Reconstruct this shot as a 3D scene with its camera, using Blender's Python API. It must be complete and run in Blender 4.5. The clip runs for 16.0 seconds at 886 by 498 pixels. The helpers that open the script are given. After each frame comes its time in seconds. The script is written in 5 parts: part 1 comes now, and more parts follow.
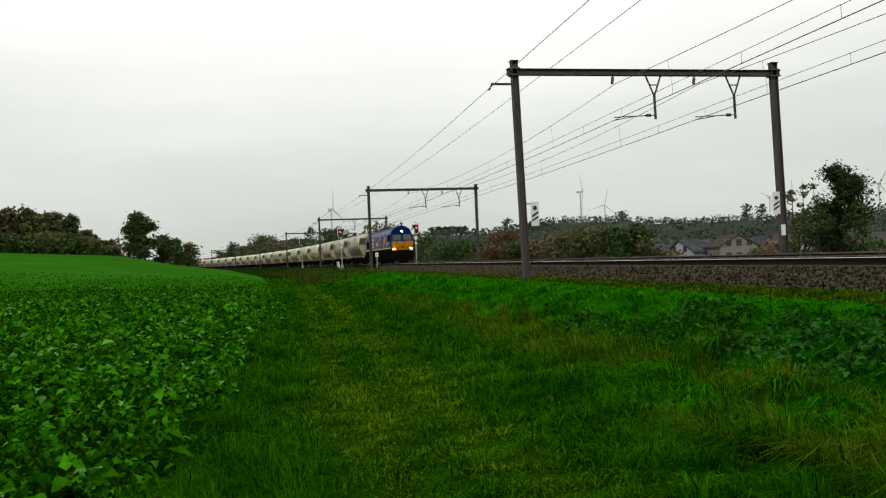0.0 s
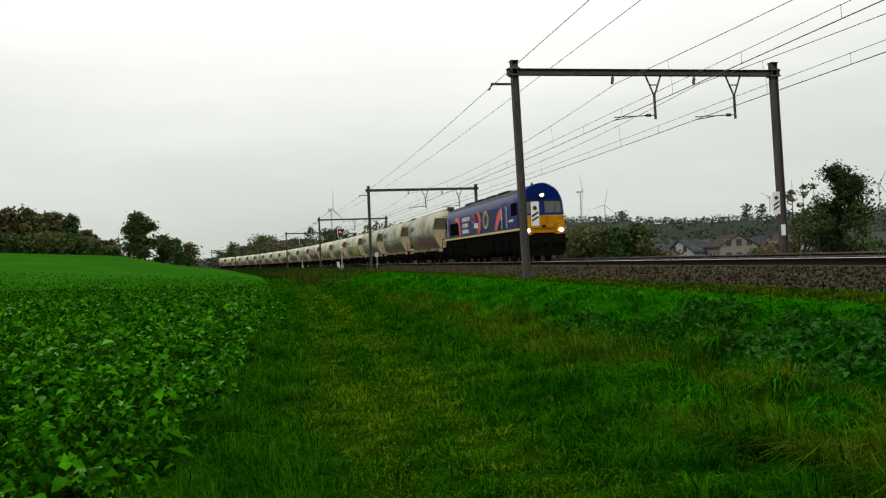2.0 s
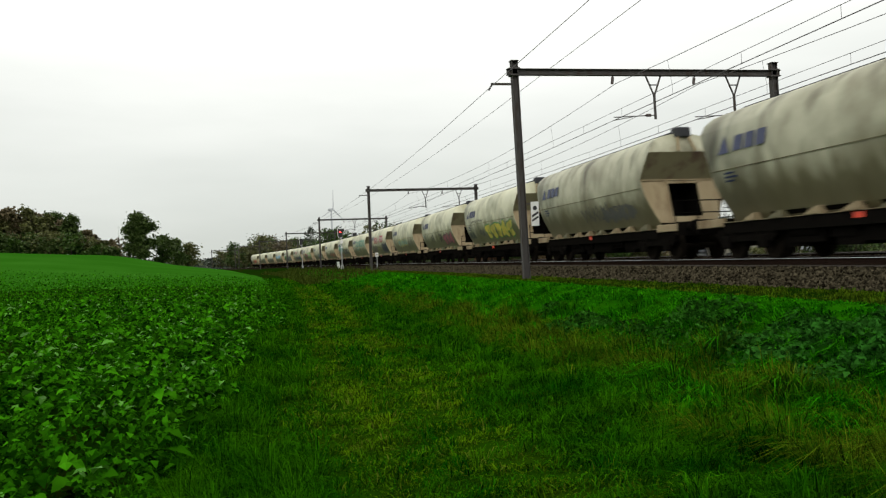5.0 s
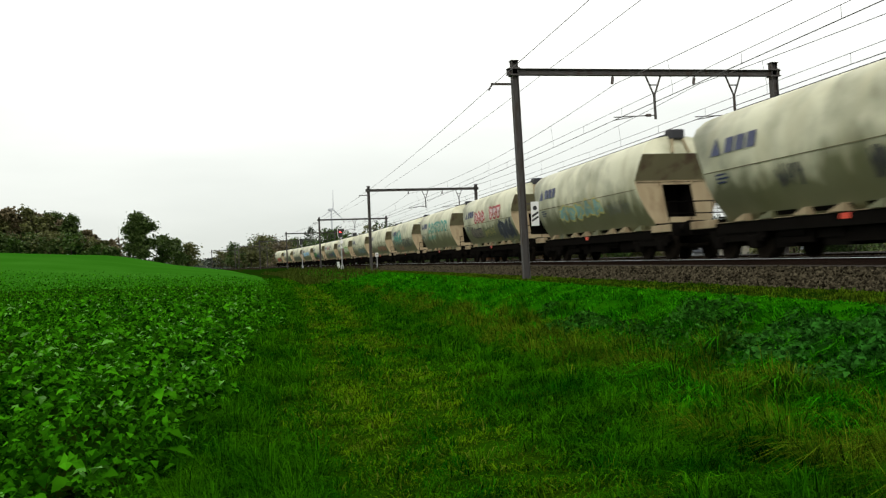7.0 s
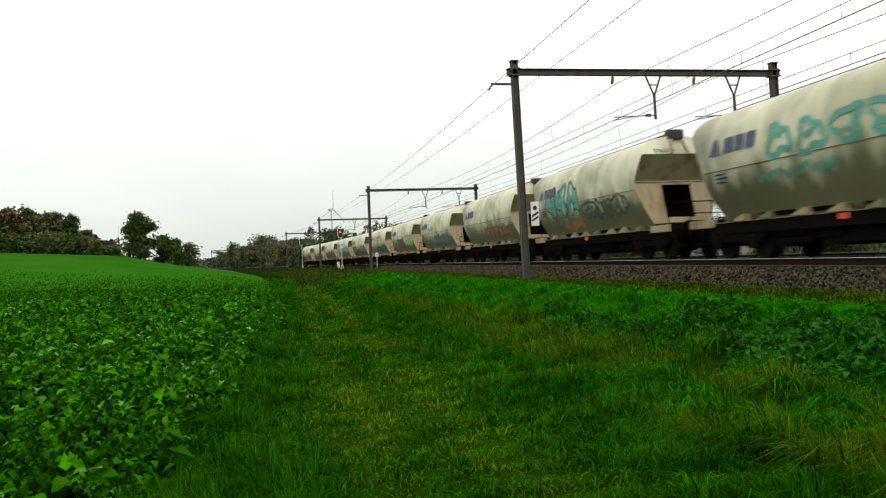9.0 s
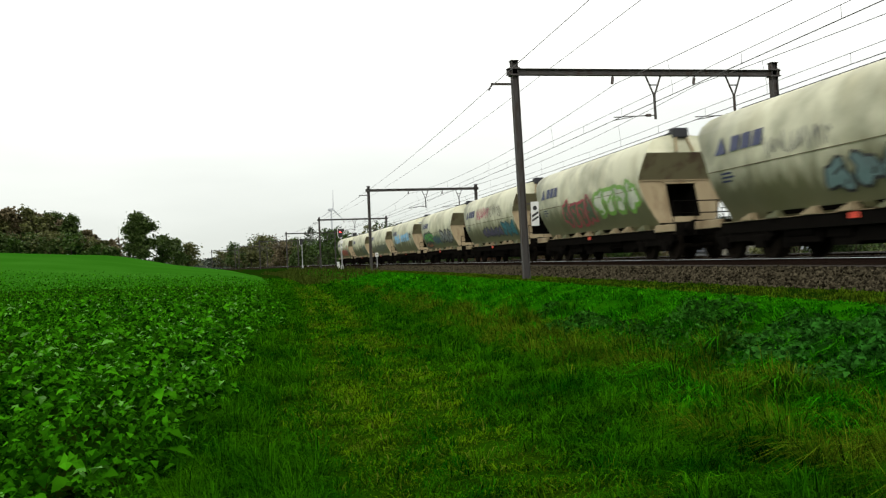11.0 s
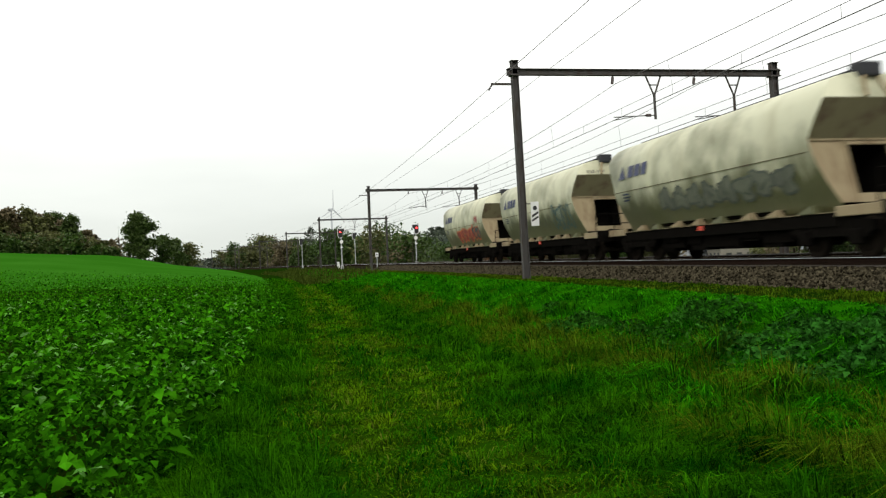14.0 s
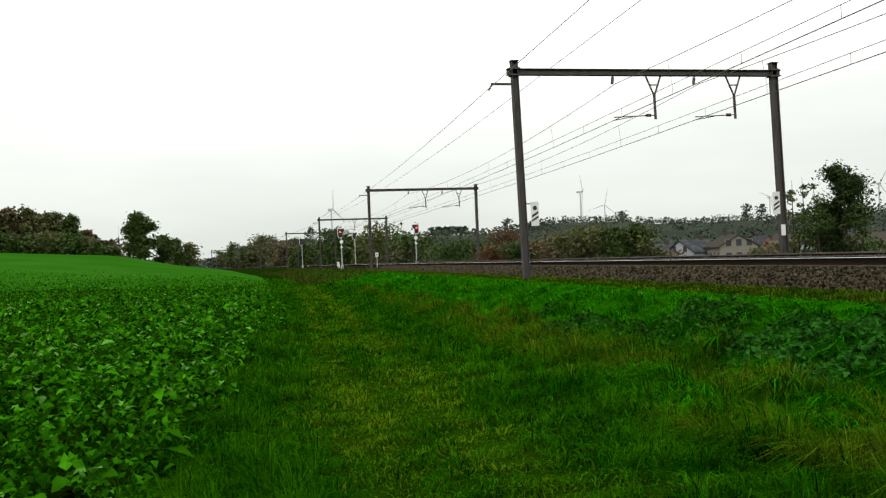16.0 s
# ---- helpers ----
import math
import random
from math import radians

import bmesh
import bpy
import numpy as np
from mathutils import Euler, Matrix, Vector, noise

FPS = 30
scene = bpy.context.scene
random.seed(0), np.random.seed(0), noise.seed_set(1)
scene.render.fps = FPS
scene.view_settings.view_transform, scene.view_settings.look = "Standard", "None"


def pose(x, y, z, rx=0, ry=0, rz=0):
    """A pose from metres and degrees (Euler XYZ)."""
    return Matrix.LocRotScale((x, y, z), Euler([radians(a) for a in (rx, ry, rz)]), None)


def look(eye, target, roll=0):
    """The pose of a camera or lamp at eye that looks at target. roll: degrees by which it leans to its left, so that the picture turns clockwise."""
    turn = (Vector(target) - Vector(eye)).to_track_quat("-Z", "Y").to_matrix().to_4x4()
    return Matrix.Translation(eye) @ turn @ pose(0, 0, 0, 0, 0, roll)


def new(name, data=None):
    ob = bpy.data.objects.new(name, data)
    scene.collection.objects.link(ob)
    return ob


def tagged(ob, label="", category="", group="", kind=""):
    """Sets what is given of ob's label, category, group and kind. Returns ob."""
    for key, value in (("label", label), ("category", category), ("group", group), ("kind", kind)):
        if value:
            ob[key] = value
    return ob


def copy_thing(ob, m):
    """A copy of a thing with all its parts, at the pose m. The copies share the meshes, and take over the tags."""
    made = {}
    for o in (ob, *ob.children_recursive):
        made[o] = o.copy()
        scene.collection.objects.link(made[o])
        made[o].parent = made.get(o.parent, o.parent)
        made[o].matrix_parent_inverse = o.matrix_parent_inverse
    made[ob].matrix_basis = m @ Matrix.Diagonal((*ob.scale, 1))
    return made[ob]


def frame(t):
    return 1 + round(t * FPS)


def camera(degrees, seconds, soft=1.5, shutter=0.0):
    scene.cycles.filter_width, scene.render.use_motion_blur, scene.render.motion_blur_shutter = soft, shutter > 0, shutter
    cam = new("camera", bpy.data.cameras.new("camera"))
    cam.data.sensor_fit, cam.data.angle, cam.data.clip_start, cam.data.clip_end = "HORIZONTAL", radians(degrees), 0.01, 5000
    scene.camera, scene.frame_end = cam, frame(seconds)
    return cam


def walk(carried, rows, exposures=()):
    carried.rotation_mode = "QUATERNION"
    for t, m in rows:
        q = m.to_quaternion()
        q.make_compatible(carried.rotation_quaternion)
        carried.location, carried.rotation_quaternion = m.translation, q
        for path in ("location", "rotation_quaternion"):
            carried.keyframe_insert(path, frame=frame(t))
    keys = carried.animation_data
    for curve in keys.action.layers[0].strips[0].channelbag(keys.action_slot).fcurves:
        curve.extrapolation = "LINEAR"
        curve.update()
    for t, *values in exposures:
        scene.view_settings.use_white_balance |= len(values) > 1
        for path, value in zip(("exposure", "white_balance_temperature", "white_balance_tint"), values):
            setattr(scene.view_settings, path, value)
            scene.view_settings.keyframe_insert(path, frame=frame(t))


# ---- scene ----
# The near track's centre line is x = 0 and its rail tops are z = 0; y runs along the line.
S0, RAD = 32.76, 1190.0
CURVE_END = 520.0


def on(s, u=0.0, z=0.0):
    """A point s metres along the line and u metres to its right."""
    if s <= S0:
        return Vector((u, s, z))
    a = (min(s, CURVE_END) - S0) / RAD
    c, d = math.cos(a), math.sin(a)
    e = max(0.0, s - CURVE_END)
    return Vector((-RAD + (RAD + u) * c - e * d, S0 + (RAD + u) * d + e * c, z))


def turn(s):
    return math.degrees(max(0.0, (min(s, CURVE_END) - S0) / RAD))


def along(s, u=0.0, z=0.0, rz=0.0):
    p = on(s, u, z)
    return pose(p.x, p.y, p.z, 0, 0, turn(s) + rz)


EYE = Vector((-13.654, 0.0, 0.348))
YAW, PITCH, LEAN = 10.892, 0.713, -2.316
AIM = EYE + Vector((math.sin(radians(YAW)) * math.cos(radians(PITCH)), math.cos(radians(YAW)) * math.cos(radians(PITCH)), math.sin(radians(PITCH))))
cam = camera(58.45, 16.0, soft=1.25, shutter=0.3)
walk(cam, [(0.0, look(EYE, AIM, LEAN)), (16.0, look(EYE, AIM, LEAN))],
     exposures=((0.0, -0.05), (3.5, -0.05), (7.0, 0.27), (9.0, 0.31), (14.5, 0.33), (16.0, 0.28)))

# ---- sky and light: a bright overcast day ----
SUN_EL, SUN_ROT = radians(32), radians(200)
world = bpy.data.worlds.new("overcast_sky")
scene.world = world
world.use_nodes = True
wn, wl = world.node_tree.nodes, world.node_tree.links
wn.clear()
w_out = wn.new("ShaderNodeOutputWorld")
w_bg = wn.new("ShaderNodeBackground")
w_sky = wn.new("ShaderNodeTexSky")
w_sky.sky_type, w_sky.sun_disc = "NISHITA", False
w_sky.sun_elevation, w_sky.sun_rotation = SUN_EL, SUN_ROT
w_co = wn.new("ShaderNodeTexCoord")
w_map = wn.new("ShaderNodeMapping")
w_map.inputs["Scale"].default_value = (1.6, 1.6, 7.0)
w_noise = wn.new("ShaderNodeTexNoise")
w_noise.inputs["Scale"].default_value = 1.3
w_noise.inputs["Detail"].default_value = 5.0
w_ramp = wn.new("ShaderNodeValToRGB")
w_ramp.color_ramp.elements[0].position, w_ramp.color_ramp.elements[0].color = 0.30, (0.90, 0.91, 0.90, 1)
w_ramp.color_ramp.elements[1].position, w_ramp.color_ramp.elements[1].color = 0.72, (1.08, 1.08, 1.07, 1)
# the cloud deck is duller towards the horizon
w_sep = wn.new("ShaderNodeSeparateXYZ")
w_grad = wn.new("ShaderNodeValToRGB")
w_grad.color_ramp.elements[0].position, w_grad.color_ramp.elements[0].color = 0.0, (6.3, 6.6, 6.25, 1)
w_grad.color_ramp.elements[1].position, w_grad.color_ramp.elements[1].color = 0.34, (12.4, 12.4, 12.0, 1)
w_mid = w_grad.color_ramp.elements.new(0.12)
w_mid.color = (7.75, 7.98, 7.6, 1)
w_mul = wn.new("ShaderNodeMixRGB")
w_mul.blend_type = "MULTIPLY"
w_mul.inputs[0].default_value = 1.0
w_mix = wn.new("ShaderNodeMixRGB")
w_mix.inputs[0].default_value = 0.97
wl.new(w_co.outputs["Generated"], w_sep.inputs[0])
wl.new(w_sep.outputs["Z"], w_grad.inputs["Fac"])
wl.new(w_ramp.outputs["Color"], w_mul.inputs[1])
wl.new(w_grad.outputs["Color"], w_mul.inputs[2])
wl.new(w_co.outputs["Generated"], w_map.inputs["Vector"])
wl.new(w_map.outputs["Vector"], w_noise.inputs["Vector"])
wl.new(w_noise.outputs["Fac"], w_ramp.inputs["Fac"])
wl.new(w_sky.outputs["Color"], w_mix.inputs[1])
wl.new(w_mul.outputs["Color"], w_mix.inputs[2])
wl.new(w_mix.outputs["Color"], w_bg.inputs["Color"])
w_bg.inputs["Strength"].default_value = 0.1
wl.new(w_bg.outputs["Background"], w_out.inputs["Surface"])

sun_data = bpy.data.lights.new("sun", "SUN")
sun_data.energy, sun_data.angle, sun_data.color = 0.6, radians(20), (1.0, 0.97, 0.92)
sun_lamp = new("sun", sun_data)
sun_dir = Vector((math.sin(SUN_ROT) * math.cos(SUN_EL), math.cos(SUN_ROT) * math.cos(SUN_EL), math.sin(SUN_EL)))
sun_lamp.matrix_world = look(sun_dir * 50, (0, 0, 0))


# ---- materials ----
def mat(name, c1, c2=None, rough=0.7, metal=0.0, scale=4.0, detail=4.0, bump=0.0, bump_scale=40.0, dirt=None, dirt_scale=1.0,
        dirt_at=(0.5, 0.7), rand=0.0, island=0.0, stretch=(1, 1, 1), spec=0.5, trans=0.0, contrast=0.0):
    m = bpy.data.materials.new(name)
    m.use_nodes = True
    n, l = m.node_tree.nodes, m.node_tree.links
    b = n["Principled BSDF"]
    b.inputs["Roughness"].default_value, b.inputs["Metallic"].default_value = rough, metal
    b.inputs["Specular IOR Level"].default_value = 0.0 if rough > 0.85 else (min(spec, 0.15) if rough > 0.65 else spec)
    co = n.new("ShaderNodeTexCoord")
    mp = n.new("ShaderNodeMapping")
    mp.inputs["Scale"].default_value = stretch
    l.new(co.outputs["Object"], mp.inputs["Vector"])

    def noise_tex(sc, de):
        t = n.new("ShaderNodeTexNoise")
        t.inputs["Scale"].default_value, t.inputs["Detail"].default_value = sc, de
        l.new(mp.outputs["Vector"], t.inputs["Vector"])
        return t

    def mix(a, bb, fac):
        x = n.new("ShaderNodeMixRGB")
        for i, v in ((0, fac), (1, a), (2, bb)):
            if isinstance(v, (int, float)):
                x.inputs[i].default_value = v
            elif isinstance(v, tuple):
                x.inputs[i].default_value = (*v, 1)
            else:
                l.new(v, x.inputs[i])
        return x.outputs[0]
    blend = noise_tex(scale, detail).outputs["Fac"]
    if contrast:
        sharp = n.new("ShaderNodeMapRange")
        sharp.inputs["From Min"].default_value, sharp.inputs["From Max"].default_value = 0.5 - contrast, 0.5 + contrast
        l.new(blend, sharp.inputs["Value"])
        blend = sharp.outputs["Result"]
    col = mix(c1, c2 or tuple(v * 0.75 for v in c1), blend)
    if dirt:
        r = n.new("ShaderNodeValToRGB")
        r.color_ramp.elements[0].position, r.color_ramp.elements[1].position = dirt_at
        l.new(noise_tex(dirt_scale, 6.0).outputs["Fac"], r.inputs["Fac"])
        col = mix(col, dirt, r.outputs["Color"])
    if rand or island:
        src = n.new("ShaderNodeObjectInfo").outputs["Random"] if rand else n.new("ShaderNodeNewGeometry").outputs["Random Per Island"]
        amount = rand or island
        hs = n.new("ShaderNodeHueSaturation")
        mr = n.new("ShaderNodeMapRange")
        mr.inputs["To Min"].default_value, mr.inputs["To Max"].default_value = 1 - amount, 1 + amount
        l.new(src, mr.inputs["Value"])
        l.new(mr.outputs["Result"], hs.inputs["Value"])
        l.new(col, hs.inputs["Color"])
        col = hs.outputs["Color"]
    l.new(col, b.inputs["Base Color"])
    if trans:
        tl = n.new("ShaderNodeBsdfTranslucent")
        l.new(col, tl.inputs["Color"])
        ms = n.new("ShaderNodeMixShader")
        ms.inputs[0].default_value = trans
        l.new(b.outputs[0], ms.inputs[1])
        l.new(tl.outputs[0], ms.inputs[2])
        l.new(ms.outputs[0], n["Material Output"].inputs["Surface"])
    if bump:
        bp = n.new("ShaderNodeBump")
        bp.inputs["Strength"].default_value = bump
        bp.inputs["Distance"].default_value = 0.02
        l.new(noise_tex(bump_scale, 6.0).outputs["Fac"], bp.inputs["Height"])
        l.new(bp.outputs["Normal"], b.inputs["Normal"])
    return m


def glow(name, c, strength):
    m = bpy.data.materials.new(name)
    m.use_nodes = True
    b = m.node_tree.nodes["Principled BSDF"]
    b.inputs["Base Color"].default_value = (*c, 1)
    b.inputs["Emission Color"].default_value = (*c, 1)
    b.inputs["Emission Strength"].default_value = strength
    return m


# near-black green puts the shade between grass blades into the ground colour
M_GROUND = mat("meadow_ground", (0.004, 0.020, 0.0006), (0.007, 0.024, 0.001), 0.95, scale=0.7, dirt=(0.014, 0.018, 0.002), dirt_scale=0.35, dirt_at=(0.5, 0.75), bump=0.8, bump_scale=14, spec=0.1)
M_PATH = mat("mown_track_ground", (0.007, 0.034, 0.0006), (0.013, 0.042, 0.0008), 0.95, scale=1.6, dirt=(0.022, 0.040, 0.001), dirt_scale=0.6, dirt_at=(0.5, 0.72), bump=0.9, bump_scale=25, spec=0.1)
M_BANK = mat("grassy_bank_ground", (0.006, 0.060, 0.0006), (0.016, 0.110, 0.001), 0.95, scale=1.3, detail=6, contrast=0.16, dirt=(0.022, 0.05, 0.0012), dirt_scale=0.5, dirt_at=(0.55, 0.75), bump=0.9, bump_scale=12, spec=0.1)
M_FIELD = mat("crop_field", (0.024, 0.112, 0.006), (0.017, 0.09, 0.005), 0.9, scale=2.2, detail=8, dirt=(0.03, 0.125, 0.009), dirt_scale=0.08, dirt_at=(0.45, 0.7), bump=1.0, bump_scale=5, spec=0.15)
# greyed to match the haze painted into the far woods
M_VALLEY = mat("haze_tinted_hillside", (0.036, 0.046, 0.035), (0.030, 0.038, 0.030), 0.95, scale=0.02, dirt=(0.05, 0.06, 0.045), dirt_scale=0.008, dirt_at=(0.45, 0.6), spec=0.1)
M_BALLAST = mat("ballast_stone", (0.085, 0.072, 0.046), (0.02, 0.017, 0.010), 0.95, scale=9, detail=8, bump=1.0, bump_scale=30, island=0.9, spec=0.2)
# rust-stained bed, near-black to paint the shade between the stones
M_BED = mat("rust_and_gap_shade_ballast", (0.010, 0.008, 0.005), (0.02, 0.017, 0.011), 0.95, scale=14, detail=8, bump=1.0, bump_scale=24)
M_RAIL = mat("rusty_rail", (0.014, 0.009, 0.007), (0.022, 0.014, 0.01), 0.9, scale=8)
M_RAILTOP = mat("polished_rail_head", (0.62, 0.62, 0.63), (0.5, 0.5, 0.5), 0.3, 1.0, scale=3)
M_RAILDULL = mat("dull_rail_head", (0.12, 0.11, 0.10), (0.08, 0.07, 0.065), 0.6, 0.6, scale=3)
M_SLEEPER = mat("concrete_sleeper", (0.09, 0.08, 0.07), (0.06, 0.052, 0.044), 0.9, scale=6)
M_POST = mat("weathered_steel_post", (0.055, 0.052, 0.05), (0.09, 0.083, 0.078), 0.75, scale=3, detail=7, dirt=(0.05, 0.035, 0.025), dirt_scale=5, stretch=(1, 1, 0.25), bump=0.3)
M_WIRE = mat("copper_wire_dark", (0.06, 0.055, 0.05), None, 0.6, 0.3)
M_INSUL = mat("brown_insulator", (0.05, 0.03, 0.025), None, 0.4)
M_WHITE = mat("white_sign_paint", (0.75, 0.75, 0.73), (0.6, 0.6, 0.58), 0.6, scale=6)
M_BLACK = mat("black_paint", (0.012, 0.012, 0.013), (0.02, 0.02, 0.02), 0.6, scale=6)


# ---- mesh helpers ----
def obj(name, bm, material, smooth=False):
    me = bpy.data.meshes.new(name)
    bmesh.ops.recalc_face_normals(bm, faces=bm.faces)
    bm.to_mesh(me)
    bm.free()
    mats = material if isinstance(material, (list, tuple)) else [material]
    for m in mats:
        me.materials.append(m)
    if smooth:
        me.polygons.foreach_set("use_smooth", [True] * len(me.polygons))
    return new(name, me)


def part(name, bm, material, parent, label="", smooth=False, at=None):
    ob = obj(name, bm, material, smooth)
    ob.parent = parent
    if at is not None:
        ob.matrix_basis = at
    if label:
        tagged(ob, label)
    return ob


def share(name, like, parent, at, label=""):
    ob = new(name, like.data)
    ob.parent, ob.matrix_basis = parent, at
    if label:
        tagged(ob, label)
    return ob


def empty(name, label, category, group="", at=None, kind=""):
    ob = new(name)
    ob.empty_display_size = 0.2
    if at is not None:
        ob.matrix_basis = at
    return tagged(ob, label, category, group, kind)


def box(bm, x0, x1, y0, y1, z0, z1, bevel=0.0):
    v = [bm.verts.new((x, y, z)) for x in (x0, x1) for y in (y0, y1) for z in (z0, z1)]
    fs = [bm.faces.new([v[i] for i in f]) for f in ((0, 1, 3, 2), (4, 6, 7, 5), (0, 4, 5, 1), (2, 3, 7, 6), (0, 2, 6, 4), (1, 5, 7, 3))]
    if bevel:
        es = {e for f in fs for e in f.edges}
        bmesh.ops.bevel(bm, geom=list(es), offset=bevel, segments=2, affect="EDGES", profile=0.5)
    return bm


def prism(bm, poly, a0, a1, axis="y", cap=True):
    """A polygon drawn out along an axis. For y: (x, z); for x: (y, z); for z: (x, y)."""
    put = {"y": lambda p, a: (p[0], a, p[1]), "x": lambda p, a: (a, p[0], p[1]), "z": lambda p, a: (p[0], p[1], a)}[axis]
    r0 = [bm.verts.new(put(p, a0)) for p in poly]
    r1 = [bm.verts.new(put(p, a1)) for p in poly]
    n = len(poly)
    for i in range(n):
        bm.faces.new((r0[i], r0[(i + 1) % n], r1[(i + 1) % n], r1[i]))
    if cap:
        bm.faces.new(r0)
        bm.faces.new(r1[::-1])
    return bm


def tube(bm, a, b, r0, r1=None, n=8, cap=True):
    a, b = Vector(a), Vector(b)
    r1 = r0 if r1 is None else r1
    d = (b - a).normalized()
    e = d.orthogonal().normalized()
    f = d.cross(e)
    rings = []
    for c, r in ((a, r0), (b, r1)):
        rings.append([bm.verts.new(c + (e * math.cos(2 * math.pi * i / n) + f * math.sin(2 * math.pi * i / n)) * r) for i in range(n)])
    for i in range(n):
        bm.faces.new((rings[0][i], rings[0][(i + 1) % n], rings[1][(i + 1) % n], rings[1][i]))
    if cap:
        bm.faces.new(rings[0][::-1])
        bm.faces.new(rings[1])
    return bm


def B():
    return bmesh.new()


def smoothstep(a, b, x):
    t = np.clip((x - a) / (b - a), 0, 1)
    return t * t * (3 - 2 * t)


# ---- the lie of the land ----
def line_coords(x, y):
    """s and u of points, for arrays."""
    ang = np.arctan2(y - S0, x + RAD)
    ends = (CURVE_END - S0) / RAD
    rho = np.hypot(x + RAD, y - S0)
    s_arc, u_arc = S0 + RAD * ang, rho - RAD
    p = on(CURVE_END)
    hx, hy = -math.sin(ends), math.cos(ends)
    dx, dy = x - p.x, y - p.y
    s_out, u_out = CURVE_END + dx * hx + dy * hy, dx * hy - dy * hx
    s = np.where(y <= S0, y, np.where(ang <= ends, s_arc, s_out))
    u = np.where(y <= S0, x, np.where(ang <= ends, u_arc, u_out))
    return s, u


def bumps(x, y, w, seed):
    r = np.random.RandomState(seed)
    out = np.zeros_like(x, dtype=float)
    for i in range(7):
        a, ph = r.uniform(0, math.pi), r.uniform(0, 6.28)
        k = 2 * math.pi / (w * r.uniform(0.6, 1.6))
        out += np.sin(k * (x * math.cos(a) + y * math.sin(a)) + ph)
    return out / 7


def land(x, y):
    x, y = np.asarray(x, float), np.asarray(y, float)
    s, u = line_coords(x, y)
    foot = -8.9 - smoothstep(25, 60, s) * 1.0
    z = np.interp(u, [-5.6, 6.0], [0.0, 0.0]) - 0.56
    t = np.clip((-5.6 - u) / np.maximum(-5.6 - foot, 0.1), 0, 1)
    z = z - 0.70 * t * t * (3 - 2 * t) * np.where(u < 0, 1, 0)
    # two faint wheel ruts in the grass track
    for c in (-12.1, -13.05):
        z = z - 0.04 * np.exp(-((u - c) / 0.4) ** 2) * smoothstep(-60, -20, s)
    # the field climbs away from the line
    climb = np.interp(-u, [15.2, 19, 29, 38, 55, 90, 400], [0, 1.1, 2.6, 4.5, 5.6, 7.1, 7.6])
    z = z + climb * smoothstep(10, 150, s) * np.where(u < 0, 1, 0)
    # beyond the line the land falls to a valley and climbs to wooded hills
    z = z - 7.0 * smoothstep(8.5, 40, u)
    dist = np.hypot(x - EYE.x, y - EYE.y)
    az = np.degrees(np.arctan2(x - EYE.x, y - EYE.y))
    top = np.interp(az, [-60, -5, 0, 6, 11, 14, 19, 24, 27.5, 31, 34, 40, 90], [12, 12, 26, 29, 31, 30, 39, 36.5, 31, 33, 30, 34, 36])
    z = z + top * smoothstep(330, 800, dist) + 14 * smoothstep(800, 3200, dist) * smoothstep(0, 60, az)
    z = z + bumps(x, y, 1.6, 3) * 0.035 * smoothstep(-5.2, -6.2, u) + bumps(x, y, 0.9, 7) * 0.34 * smoothstep(-5.7, -7.0, u) * smoothstep(-10.4, -9.4, u) + bumps(x, y, 60, 5) * 0.3 * smoothstep(60, 200, dist)
    return z


def land1(x, y):
    return float(land(np.array([x]), np.array([y]))[0])


def sheet(name, xs, ys, zf, material):
    gx, gy = np.meshgrid(xs, ys)
    gz = zf(gx.ravel(), gy.ravel())
    co = np.stack([gx.ravel(), gy.ravel(), gz], 1)
    nx, ny = len(xs), len(ys)
    i = (np.arange(ny - 1)[:, None] * nx + np.arange(nx - 1)[None]).ravel()
    faces = np.stack([i, i + 1, i + nx + 1, i + nx], 1)
    return raw(name, co, faces, material, True)


def raw(name, co, faces, material, smooth=False):
    """A mesh from arrays; faces all have the same number of corners."""
    me = bpy.data.meshes.new(name)
    n = faces.shape[1]
    me.vertices.add(len(co))
    me.vertices.foreach_set("co", np.asarray(co, np.float32).ravel())
    me.loops.add(faces.size)
    me.loops.foreach_set("vertex_index", faces.astype(np.int32).ravel())
    me.polygons.add(len(faces))
    me.polygons.foreach_set("loop_start", np.arange(0, faces.size, n, dtype=np.int32))
    me.polygons.foreach_set("use_smooth", np.full(len(faces), smooth))
    me.update(calc_edges=True)
    me.materials.append(material)
    return new(name, me)


def geo(a, b, n):
    return np.geomspace(a, b, n)


xs = np.unique(np.concatenate([-geo(90, 3600, 30), np.arange(-90, -20, 1.0), np.arange(-20, -15, 0.3), np.arange(-15, -9, 0.15), np.arange(-9, 9, 0.3), np.arange(9, 60, 1.5), geo(60, 3600, 34)]))
ys = np.unique(np.concatenate([-geo(400, 3000, 14), np.arange(-400, -8, 8.0), np.arange(-8, 3.2, 0.4), np.arange(3.2, 16, 0.2), np.arange(16, 50, 0.4), np.arange(50, 420, 2.0), geo(420, 3600, 30)]))
ground = sheet("ground", xs, ys, land, M_GROUND)
for extra in (M_PATH, M_FIELD, M_VALLEY, M_BANK):
    ground.data.materials.append(extra)
cent = np.empty(len(ground.data.polygons) * 3, np.float32)
ground.data.polygons.foreach_get("center", cent)
cent = cent.reshape(-1, 3)
gs, gu = line_coords(cent[:, 0], cent[:, 1])
far = np.hypot(cent[:, 0], cent[:, 1])
